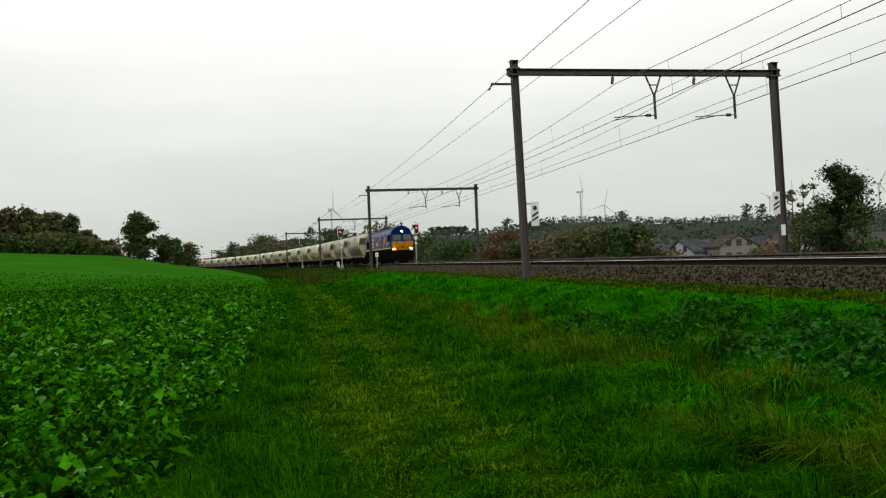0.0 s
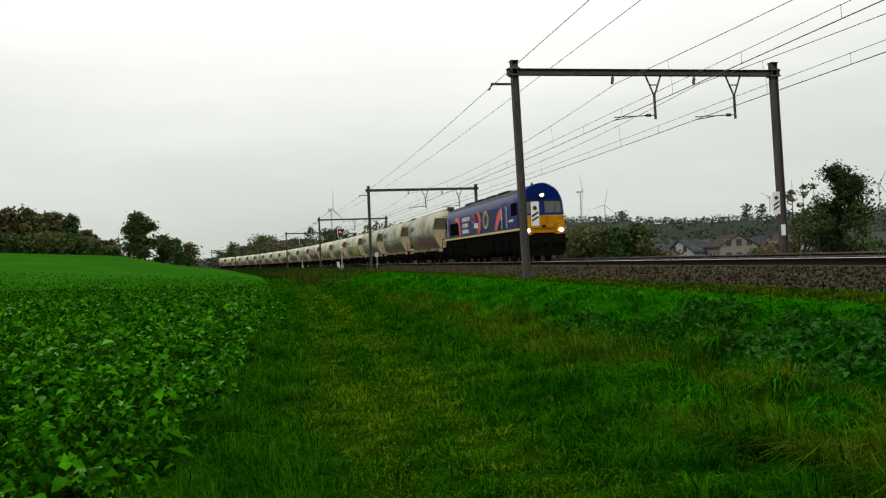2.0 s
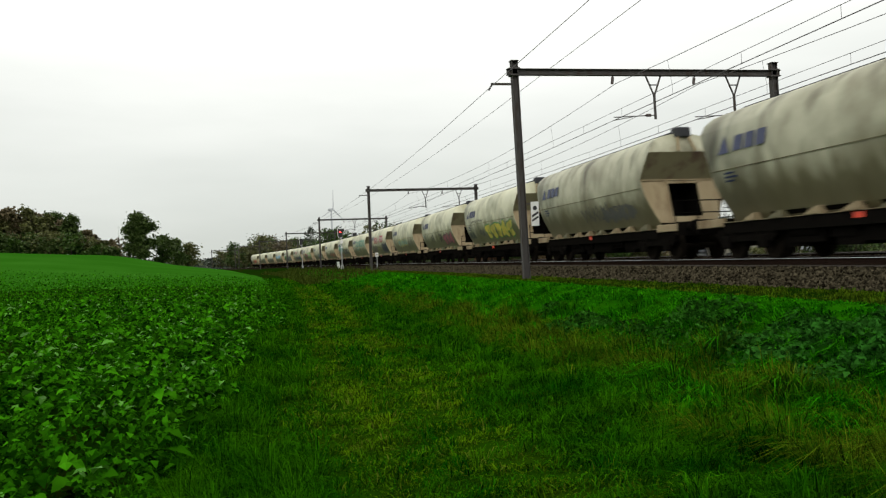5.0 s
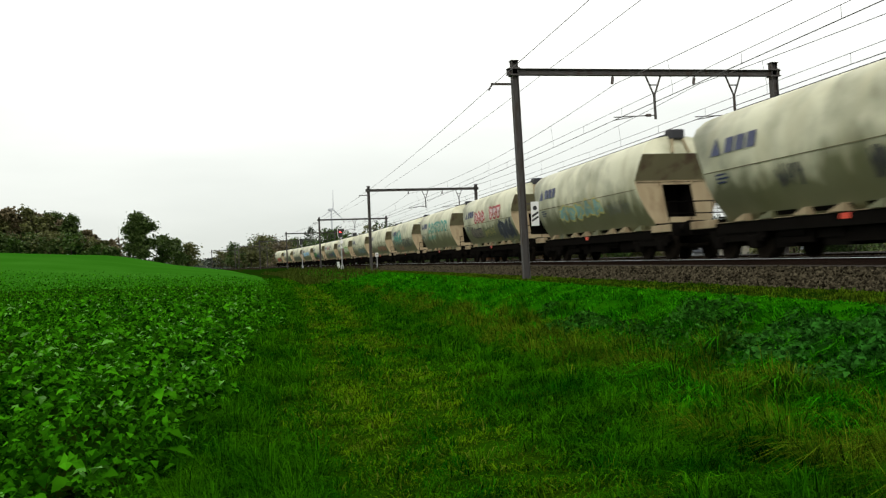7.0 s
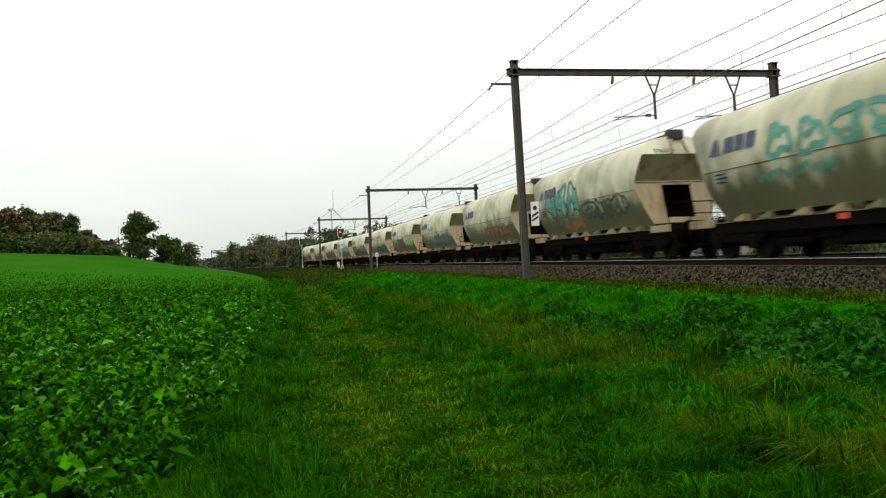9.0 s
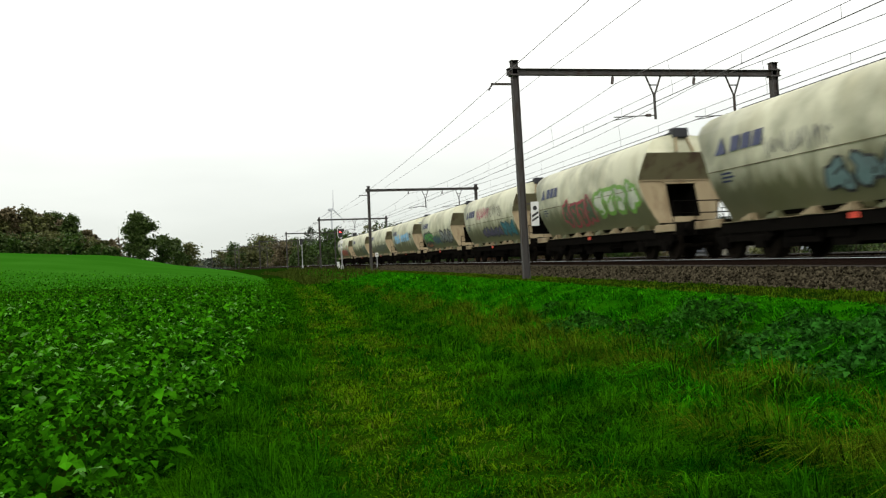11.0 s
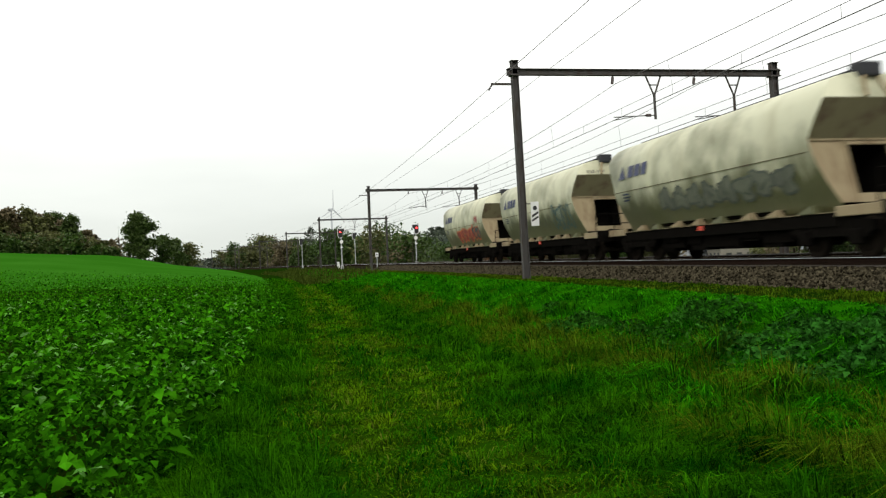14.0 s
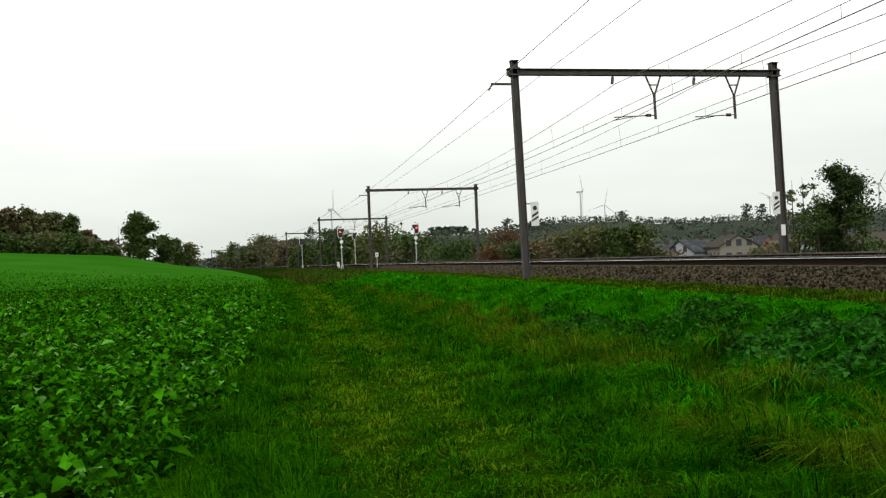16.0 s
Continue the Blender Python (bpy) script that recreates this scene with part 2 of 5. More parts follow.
# the near crop also stands on index 0, as painted shade between its leaves
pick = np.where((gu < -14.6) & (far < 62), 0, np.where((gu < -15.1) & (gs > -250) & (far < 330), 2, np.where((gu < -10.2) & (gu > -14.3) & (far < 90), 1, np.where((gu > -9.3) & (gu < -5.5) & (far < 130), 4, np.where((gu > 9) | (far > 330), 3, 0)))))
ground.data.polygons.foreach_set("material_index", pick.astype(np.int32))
tagged(ground, "green meadow and field land rising to far hills", "ground", kind="structure")
TRACKS = (0.0, 3.62)


def sweep(bm, poly, stations, u0=0.0):
    """A closed profile (u, z) carried along the line."""
    rings = [[bm.verts.new(on(s, u0 + p[0], p[1])) for p in poly] for s in stations]
    n = len(poly)
    for a, b in zip(rings, rings[1:]):
        for i in range(n):
            bm.faces.new((a[i], a[(i + 1) % n], b[(i + 1) % n], b[i]))
    bm.faces.new(rings[0][::-1])
    bm.faces.new(rings[-1])
    return bm


STATIONS = [-420 + 20 * i for i in range(22)] + [0 + 5 * i for i in range(1, 25)] + [120 + 10 * i for i in range(1, 45)]
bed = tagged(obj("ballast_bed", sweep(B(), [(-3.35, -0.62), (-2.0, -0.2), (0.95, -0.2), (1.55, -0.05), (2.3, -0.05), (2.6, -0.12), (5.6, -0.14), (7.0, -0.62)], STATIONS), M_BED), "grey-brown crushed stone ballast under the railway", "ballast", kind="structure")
RAIL = [(-0.07, -0.172), (0.07, -0.172), (0.07, -0.155), (0.012, -0.13), (0.012, -0.04), (0.036, -0.03), (0.036, -0.004), (-0.036, -0.004), (-0.036, -0.03), (-0.012, -0.04), (-0.012, -0.13), (-0.07, -0.155)]
for track in TRACKS:
    for side in (-0.7525, 0.7525):
        lift = 0.04 if track else 0.0
        r = tagged(obj("rail", sweep(B(), [(a_, b_ + lift) for a_, b_ in RAIL], STATIONS, track + side), M_RAIL), "rusty steel rail with a polished head", "rail", "railway rails", "structure")
        part("rail_head", sweep(B(), [(a_, b_ + lift) for a_, b_ in [(-0.0385, -0.014), (0.0385, -0.014), (0.037, -0.006), (0.03, 0.0), (-0.03, 0.0), (-0.037, -0.006)]], STATIONS, track + side), M_RAILTOP if track + side < 0 else M_RAILDULL, r, "shiny worn running surface")


# ---- overhead line portals ----
PL, PW, PH, PT = -4.87, 11.15, 7.5, 7.9


def portal(s, lean=0.0):
    e = empty("catenary_portal", "dark weathered steel overhead line portal across two tracks", "overhead portal", "overhead line portals", along(s))
    for k, (u, base) in enumerate(((PL, -0.8), (PL + PW, -0.8))):
        b = B()
        lo = 8.5 * lean
        # an H section post
        hsec = [(-0.13, -0.13), (-0.105, -0.13), (-0.105, -0.012), (0.105, -0.012), (0.105, -0.13), (0.13, -0.13), (0.13, 0.13), (0.105, 0.13), (0.105, 0.012), (-0.105, 0.012), (-0.105, 0.13), (-0.13, 0.13)]
        prism(b, [(u + px_, py_) for px_, py_ in hsec], base, PT, "z")
        for v in b.verts:
            if v.co.z < 0:
                v.co.x += lo
        post = part("post", b, M_POST, e, "weathered H-section steel post")
        part("cap_plate", box(B(), u - 0.16, u + 0.16, -0.16, 0.16, PT, PT + 0.03), M_POST, post)
        for z in (PH - 0.14, PH + 0.12):
            part("clamp", box(B(), u - 0.2, u + 0.2, -0.17, 0.17, z - 0.03, z + 0.03), M_POST, post)
        part("footing", box(B(), u + lo - 0.3, u + lo + 0.3, -0.3, 0.3, -1.2, -0.6), M_SLEEPER, post)
    b = B()
    isec = [(-0.12, -0.131), (0.12, -0.131), (0.12, -0.109), (0.012, -0.109), (0.012, 0.089), (0.12, 0.089), (0.12, 0.111), (-0.12, 0.111), (-0.12, 0.089), (-0.012, 0.089), (-0.012, -0.109), (-0.12, -0.109)]
    prism(b, [(y_, PH + z_) for y_, z_ in isec], PL - 0.3, PL + PW + 0.3, "x")
    part("beam", b, M_POST, e, "rolled steel cross beam")
    # bracket for the feeder on the field side
    b = B()
    box(b, PL - 0.95, PL, -0.04, 0.04, PH - 0.52, PH - 0.44)
    tube(b, (PL - 0.9, 0, PH - 0.5), (PL - 1.05, 0, PH - 0.72), 0.035, n=6)
    part("feeder_bracket", b, M_POST, e)
    for k, c in enumerate((0.92, 4.44)):
        b = B()
        for sx in (-0.33, 0.33):
            tube(b, (c + sx, 0, PH - 0.12), (c + 0.02, 0, PH - 0.95), 0.035, n=6)
        tube(b, (c - 0.16, 0, PH - 0.5), (c + 0.16, 0, PH - 0.5), 0.025, n=6)
        tube(b, (c + 0.02, 0, PH - 0.9), (c + 0.04, 0, 5.62), 0.055, n=8)
        drop = part("drop_tube", b, M_POST, e, "steel drop tube on a V-shaped hanger")
        b = B()
        tube(b, (c, 0, 5.78), (c - 1.75, 0, 5.7), 0.02, n=6)
        tube(b, (c - 0.9, 0, 5.72), (c - 1.75, 0, 5.58), 0.016, n=6)
        part("steady_arm", b, M_POST, drop)
        b = B()
        for q in range(3):
            tube(b, (c - 0.18 - 0.07 * q, 0, 5.775), (c - 0.22 - 0.07 * q, 0, 5.772), 0.07, 0.06, n=10)
        part("insulator", b, M_INSUL, drop, "brown ribbed insulator")
        b = B()
        tube(b, (c - 1.73, 0, PH - 0.12), (c - 1.73, 0, PH - 0.22), 0.03, n=6)
        tube(b, (c - 1.73, 0, PH - 0.2), (c - 1.76, 0, PH - 0.46), 0.06, n=10)
        part("insulator", b, M_INSUL, e, "brown hanging insulator")
    return e


def marker_board(s, u, z0, z1, lean_u):
    """White board with a black dot and two slanting bars."""
    e = empty("marker_board", "white signal marker board with black dot and slanting bars", "sign", "signal marker boards", along(s, u, 0))
    part("board", box(B(), -0.16, 0.16, -0.02, 0.0, z0, z1, 0.006), M_WHITE, e)
    m = (z0 + z1) / 2
    part("dot", tube(B(), (0, -0.02, z1 - 0.25), (0, -0.028, z1 - 0.25), 0.085, n=18), M_BLACK, e)
    for d in (-0.05, -0.22):
        b = B()
        b.faces.new([b.verts.new(p) for p in ((-0.13, -0.025, m + d - 0.1), (0.13, -0.025, m + d + 0.06), (0.13, -0.025, m + d + 0.15), (-0.13, -0.025, m + d - 0.01))])
        part("bar", b, M_BLACK, e)
    part("arm", box(B(), min(0, lean_u), max(0, lean_u), -0.0, 0.03, z1 - 0.1, z1 - 0.06), M_POST, e)
    return e


PORTALS = [(29.57, 0.02), (79.4, 0), (131.07, 0), (184.5, 0), (238, 0), (292, 0), (347, 0), (-22, 0), (-74, 0), (-126, 0)]
for s, lean in PORTALS:
    portal(s, lean)
marker_board(29.4, -4.32, 1.48, 2.42, -0.35)
marker_board(29.0, 5.78, 1.62, 2.53, 0.4)
pl = tagged(obj("post_plate", box(B(), -0.1, 0.1, -0.012, 0.0, 0.75, 1.2), M_WHITE), "small white plate on a portal post", "sign")
pl.matrix_basis = along(29.42, 6.33, 0)


def wire(name, pts, r, label, group):
    b = B()
    rings = []
    for p in pts:
        rings.append([b.verts.new(p + Vector(o)) for o in ((r, 0, 0), (-r * 0.5, 0, r * 0.87), (-r * 0.5, 0, -r * 0.87))])
    for a, c in zip(rings, rings[1:]):
        for i in range(3):
            b.faces.new((a[i], a[(i + 1) % 3], c[(i + 1) % 3], c[i]))
    return tagged(obj(name, b, M_WIRE), label, "wire", group)


stops = sorted(p[0] for p in PORTALS)
for track in TRACKS:
    mess, cont, aux, short = [], [], [], []
    drops = []
    for k, (a, c) in enumerate(zip(stops, stops[1:])):
        z1 = 0.1 if k % 2 else -0.1
        for i in range(12):
            t = i / 12
            s = a + (c - a) * t
            sag = 4 * t * (1 - t)
            st = z1 * (1 - 2 * t)
            p = on(s, track - 0.58 + st - 0.2 * (1 - sag), 7.05 - 0.5 * sag)
            a_ = on(s, track - 0.58 + st, 6.06 - 0.04 * sag)
            q = on(s, track - 0.58 + st, 5.72 - 0.04 * sag)
            mess.append(p)
            cont.append(q)
            aux.append(a_)
            short.append((a_, q))
            if i in (2, 5, 8, 11):
                drops.append((p, a_))
    wm = wire("catenary_wire", mess, 0.014, "sagging bronze messenger wire", "overhead wires")
    wire("contact_wire", cont, 0.017, "copper contact wire over the track", "overhead wires")
    wire("auxiliary_wire", aux, 0.011, "thin auxiliary carrier wire", "overhead wires")
    for p, q in drops + short:
        part("dropper", tube(B(), p, q, 0.007, n=3, cap=False), M_WIRE, wm)
for u, z, sagz in ((PL - 1.05, 6.83, 0.03), (-3.36, 7.67, 0.03)):
    pts = []
    for a, c in zip(stops, stops[1:]):
        for i in range(12):
            t = i / 12
            pts.append(on(a + (c - a) * t, u, z - sagz * 4 * t * (1 - t)))
    wire("feeder_wire", pts, 0.014, "dark feeder cable on portal brackets", "overhead wires")

# ---- lineside signals and posts ----
M_GLASS = mat("dark_cab_glass", (0.045, 0.05, 0.046), (0.06, 0.062, 0.058), 0.1, scale=1)
M_RED = glow("red_signal_light", (1.0, 0.03, 0.03), 7.0)
M_GALV = mat("galvanised_grey", (0.42, 0.43, 0.43), (0.32, 0.32, 0.32), 0.6, 0.3, scale=5)


def signal(s, u, head_z, base_z, facing, mirror=1):
    lit = facing < 0
    e = empty("railway_signal", "colour light railway signal showing red" if lit else "black back of a railway colour light signal", "railway signal", "", along(s, u, 0))
    part("mast", tube(B(), (0, 0, base_z), (0, 0, head_z - 0.5), 0.08, n=10), M_GALV, e, "pale grey mast")
    f = facing
    hp = [(-0.45, 0.55), (0.45, 0.55), (0.45, 0.2), (0.12, -0.1), (0.12, -0.6), (-0.12, -0.75), (-0.35, -0.7), (-0.45, -0.5)]
    hp = [(x * mirror, z + head_z) for x, z in hp]
    head = part("head", prism(B(), hp, f * 0.08, -f * 0.12), M_BLACK, e, "black signal head")
    rim = [((x - 0.0) * 1.13, head_z + (z - head_z) * 1.1) for x, z in hp]
    part("rim", prism(B(), rim, f * 0.02, -f * 0.02), M_WHITE, head, "white edge of the head")
    for i, (x, z) in enumerate(((-0.15, 0.1), (-0.15, -0.4), (0.2, 0.35))):
        c = (x * mirror, head_z + z)
        on_lamp = lit and i == 0
        part("lens", tube(B(), (c[0], f * 0.08, c[1]), (c[0], f * 0.12, c[1]), 0.125 if on_lamp else 0.1, n=16), M_RED if on_lamp else M_GLASS, head, "lit red lens" if on_lamp else "")
        part("hood", prism(B(), [(c[0] + 0.14 * math.cos(a), c[1] + 0.14 * math.sin(a)) for a in np.linspace(0.2, 2.94, 8)] + [(c[0] + 0.12 * math.cos(a), c[1] + 0.12 * math.sin(a)) for a in np.linspace(2.94, 0.2, 8)], f * 0.08, f * 0.3), M_BLACK, head)
    if lit:
        for z in (head_z - 1.35, head_z - 2.1):
            b = B()
            tube(b, (0, f * 0.1, z), (0, f * 0.13, z), 0.27, n=3 if z < head_z - 2 else 12)
            part("plate", b, M_WHITE, e)
    part("cabinet", box(B(), -0.2, 0.2, -0.15, 0.15, base_z, base_z + 0.75, 0.02), M_GALV, e)
    return e


signal(115.8, -3.5, 4.75, -0.7, -1, 1)
signal(111.6, 6.6, 4.85, -0.6, -1, -1)
signal(163.3, 6.6, 5.9, -0.6, 1, 1)
signal(169.3, -3.5, 5.2, -0.6, 1, 1)
e = empty("marker_post", "leaning white lineside marker post in the grass", "post", "", along(115.3, -4.1, 0) @ pose(0, 0, 0, 0, -6, 0))
part("board", box(B(), -0.17, 0.17, -0.06, 0.06, -1.2, 0.55, 0.02), M_WHITE, e)
e = empty("kilometre_post", "small white number board on a grey lineside stake", "post", "", along(83.9, -3.6, 0))
part("stake", tube(B(), (0, 0, -0.7), (0, 0, 0.9), 0.05, n=8), M_GALV, e)
part("board", box(B(), -0.16, 0.16, -0.03, 0.0, 0.85, 1.3, 0.01), M_WHITE, e)
part("bar", box(B(), -0.05, 0.05, -0.036, -0.03, 1.0, 1.15), M_BLACK, e)

# ---- the train ----
D0, SPEED, GAIN = 87.87, 23.386, 0.0979
LOCO_L, PITCHW, COUNT = 21.35, 16.13, 18

M_BLUE = mat("locomotive_blue", (0.0014, 0.014, 0.105), (0.002, 0.018, 0.125), 0.3, scale=2, dirt=(0.007, 0.014, 0.07), dirt_scale=0.8, dirt_at=(0.5, 0.8), bump=0.05, spec=0.05)
M_YELLOW = mat("cab_warning_yellow", (0.46, 0.2, 0.002), (0.36, 0.145, 0.002), 0.5, scale=2, dirt=(0.17, 0.08, 0.012), dirt_scale=2.5, dirt_at=(0.48, 0.75), spec=0.08)
M_STRIPE = mat("sill_stripe_yellow", (0.7, 0.55, 0.1), (0.55, 0.42, 0.1), 0.5, scale=3)
M_ORANGE = mat("livery_orange_red", (0.75, 0.06, 0.02), (0.66, 0.05, 0.02), 0.4, scale=3)
M_LETTER = mat("livery_white", (0.7, 0.71, 0.75), (0.5, 0.52, 0.58), 0.45, scale=6)
M_ROOF = mat("sooty_roof_grey", (0.05, 0.052, 0.058), (0.03, 0.03, 0.032), 0.7, scale=3, bump=0.2)
M_UNDER = mat("grimy_underframe", (0.005, 0.0045, 0.004), (0.009, 0.008, 0.0065), 0.9, scale=5, bump=0.3)
M_WHEEL = mat("wheel_steel", (0.012, 0.010, 0.008), (0.02, 0.016, 0.012), 0.9, 0.0, scale=5)
M_TREAD = mat("bright_wheel_tread", (0.5, 0.5, 0.5), None, 0.3, 1.0)
M_GRILLE = mat("black_grille", (0.006, 0.006, 0.008), None, 0.9)
M_LAMP = glow("lit_headlight", (1.0, 0.93, 0.78), 14.0)
M_RUBBER = mat("black_rubber", (0.015, 0.015, 0.015), None, 0.7)


def stain(name, base, base2, grime, streak, edges=(0.5, 0.74)):
    """Cream wagon paint: soft blotches, rain streaks down the sides and grime of its own on each wagon."""
    m = mat(name, base, base2, 0.55, scale=0.9, dirt=grime, dirt_scale=0.55, dirt_at=(0.46, 0.78), bump=0.08, bump_scale=6)
    n, l = m.node_tree.nodes, m.node_tree.links
    b = n["Principled BSDF"]
    src = b.inputs["Base Color"].links[0].from_socket
    info = n.new("ShaderNodeObjectInfo")
    co = n.new("ShaderNodeTexCoord")
    add = n.new("ShaderNodeVectorMath")
    add.operation = "MULTIPLY_ADD"
    add.inputs[1].default_value = (1.0, 1.3, 0.45)
    l.new(co.outputs["Object"], add.inputs[0])
    comb = n.new("ShaderNodeCombineXYZ")
    mul = n.new("ShaderNodeMath")
    mul.operation = "MULTIPLY"
    mul.inputs[1].default_value = 60.0
    l.new(info.outputs["Random"], mul.inputs[0])
    for a in ("X", "Y"):
        l.new(mul.outputs[0], comb.inputs[a])
    l.new(comb.outputs[0], add.inputs[2])
    no = n.new("ShaderNodeTexNoise")
    no.inputs["Scale"].default_value, no.inputs["Detail"].default_value = 1.0, 7.0
    l.new(add.outputs[0], no.inputs["Vector"])
    rp = n.new("ShaderNodeValToRGB")
    rp.color_ramp.elements[0].position, rp.color_ramp.elements[1].position = edges
    l.new(no.outputs["Fac"], rp.inputs["Fac"])
    mx = n.new("ShaderNodeMixRGB")
    l.new(rp.outputs["Color"], mx.inputs[0])
    l.new(src, mx.inputs[1])
    mx.inputs[2].default_value = (*streak, 1)
    # brake dust and mud cling to the lower sides
    sep = n.new("ShaderNodeSeparateXYZ")
    l.new(co.outputs["Object"], sep.inputs[0])
    n2 = n.new("ShaderNodeTexNoise")
    n2.inputs["Scale"].default_value, n2.inputs["Detail"].default_value = 1.4, 8.0
    l.new(add.outputs[0], n2.inputs["Vector"])
    ad = n.new("ShaderNodeMath")
    ad.operation = "MULTIPLY_ADD"
    ad.inputs[1].default_value = 2.2
    l.new(n2.outputs["Fac"], ad.inputs[0])
    l.new(sep.outputs["Z"], ad.inputs[2])
    mr = n.new("ShaderNodeMapRange")
    mr.inputs["From Min"].default_value, mr.inputs["From Max"].default_value = 3.85, 3.05
    mr.inputs["To Max"].default_value = 0.9
    l.new(ad.outputs[0], mr.inputs["Value"])
    m2 = n.new("ShaderNodeMixRGB")
    l.new(mr.outputs["Result"], m2.inputs[0])
    l.new(mx.outputs[0], m2.inputs[1])
    m2.inputs[2].default_value = (*grime, 1)
    l.new(m2.outputs[0], b.inputs["Base Color"])
    return m


M_CREAM = stain("weathered_cream_paint", (0.64, 0.63, 0.45), (0.55, 0.54, 0.385), (0.085, 0.088, 0.03), (0.44, 0.42, 0.27))
M_CREAM_OLD = stain("heavily_soiled_cream_paint", (0.52, 0.51, 0.37), (0.42, 0.41, 0.29), (0.12, 0.105, 0.05), (0.10, 0.092, 0.05), (0.47, 0.72))
M_TAN = mat("stained_end_plate", (0.38, 0.31, 0.19), (0.25, 0.19, 0.11), 0.7, scale=1.2, dirt=(0.12, 0.07, 0.035), dirt_scale=1.3, dirt_at=(0.5, 0.8), stretch=(1.6, 1.6, 0.5))
M_SLOPE = mat("soiled_end_slope", (0.185, 0.17, 0.095), (0.13, 0.115, 0.065), 0.8, scale=1.5, dirt=(0.09, 0.06, 0.04), dirt_scale=1.6)
M_LOGO = mat("dark_blue_lettering", (0.02, 0.03, 0.10), None, 0.5)


def ring(bm, c, r, w, n=28, axis="x", thick=0.01, sz=1.0):
    """A flat ring; c its centre, in the plane across the axis."""
    vs = []
    for i in range(n):
        a = 2 * math.pi * i / n
        vs.append([bm.verts.new(Vector(c) + Vector((0, math.cos(a) * q, math.sin(a) * q * sz))) for q in (r - w, r)])
    for i in range(n):
        a, b = vs[i], vs[(i + 1) % n]
        bm.faces.new((a[0], a[1], b[1], b[0]))
    return bm


def plate(bm, x, pts):
    """A flat plate facing sideways at x; pts are (y, z)."""
    bm.faces.new([bm.verts.new((x, y, z)) for y, z in pts])
    return bm


def bogie(parent, y, axles, r, half, frame_z):
    b = B()
    for sx in (-1, 1):
        prism(b, [(y - half, frame_z - 0.1), (y - half + 0.25, frame_z - 0.22), (y + half - 0.25, frame_z - 0.22), (y + half, frame_z - 0.1), (y + half, frame_z + 0.12), (y + 0.5, frame_z + 0.2), (y - 0.5, frame_z + 0.2), (y - half, frame_z + 0.12)], sx * 0.92, sx * 1.1, "x")
        for a in axles:
            box(b, sx * 1.0, sx * 1.2, y + a - 0.17, y + a + 0.17, r - 0.16, r + 0.2, 0.03)
            tube(b, (sx * 1.06, y + a - 0.28, r + 0.02), (sx * 1.06, y + a - 0.28, frame_z + 0.12), 0.09, n=8)
            tube(b, (sx * 1.06, y + a + 0.28, r + 0.02), (sx * 1.06, y + a + 0.28, frame_z + 0.12), 0.09, n=8)
    box(b, -0.95, 0.95, y - 0.25, y + 0.25, frame_z - 0.15, frame_z + 0.22)
    f = part("bogie", b, M_UNDER, parent)
    w0 = None
    for a in axles:
        if w0 is None:
            b = B()
            for sx in (-1, 1):
                tube(b, (sx * 0.69, 0, 0), (sx * 0.82, 0, 0), r, n=24)
                tube(b, (sx * 0.66, 0, 0), (sx * 0.69, 0, 0), r + 0.03, n=24)
                tube(b, (sx * 0.82, 0, 0), (sx * 0.85, 0, 0), r * 0.72, r * 0.6, n=20)
            tube(b, (-0.7, 0, 0), (0.7, 0, 0), 0.09)
            w0 = part("wheelset", b, M_WHEEL, f, at=pose(0, y + a, r))
        else:
            share("wheelset", w0, f, pose(0, y + a, r))
    return f


def buffers(parent, y, sgn, z=1.06, oval=False):
    for sx in (-0.875, 0.875):
        b = B()
        tube(b, (sx, y, z), (sx, y + sgn * 0.42, z), 0.13, 0.1, n=12)
        if oval:
            prism(b, [(sx + 0.33 * math.cos(i * math.pi / 8), z + 0.17 * math.sin(i * math.pi / 8)) for i in range(16)], y + sgn * 0.42, y + sgn * 0.47)
        else:
            tube(b, (sx, y + sgn * 0.42, z), (sx, y + sgn * 0.46, z), 0.23, n=16)
        part("buffer", b, M_UNDER, parent)


# ---- diesel locomotive: its nose points to -y, its near side to -x ----
loco = empty("diesel_locomotive", "blue six-axle diesel locomotive with yellow nose and lit headlights", "locomotive")
HALF = [(1.31, 1.72), (1.31, 2.0), (1.31, 2.55), (1.30, 3.1), (1.27, 3.35), (1.18, 3.58), (1.0, 3.85), (0.78, 4.05), (0.5, 4.2), (0.25, 4.29), (0.0, 4.32)]


def nose(z):
    return float(np.interp(z, [1.7, 2.55, 3.45, 3.6, 4.3], [9.98, 9.98, 9.82, 9.88, 9.94]))


def loco_shell():
    b = B()
    prof = HALF + [(-x, z) for x, z in HALF[-2::-1]]
    stations = [lambda z: -nose(z), lambda z: -9.45, lambda z: -8.0, lambda z: -6.3, lambda z: 0.0, lambda z: 6.3, lambda z: 8.0, lambda z: 9.45, lambda z: nose(z)]
    ends = (0, len(stations) - 1)
    rows = [[b.verts.new((x * (0.93 if k in ends else 1.0), f(z), z)) for x, z in prof] for k, f in enumerate(stations)]
    for k, (r0, r1) in enumerate(zip(rows, rows[1:])):
        for i in range(len(prof) - 1):
            fc = b.faces.new((r0[i], r0[i + 1], r1[i + 1], r1[i]))
            fc.smooth = 3 <= i <= len(prof) - 5
            fc.material_index = 1 if abs(prof[i][0]) <= 1.01 and abs(prof[i + 1][0]) <= 1.01 and 0 < k < 7 else 0
    for r0 in (rows[0], rows[-1]):
        n = len(prof)
        for i in range(n // 2):
            q = [r0[i], r0[i + 1], r0[n - 2 - i], r0[n - 1 - i]]
            b.faces.new(list(dict.fromkeys(q)))
    return b


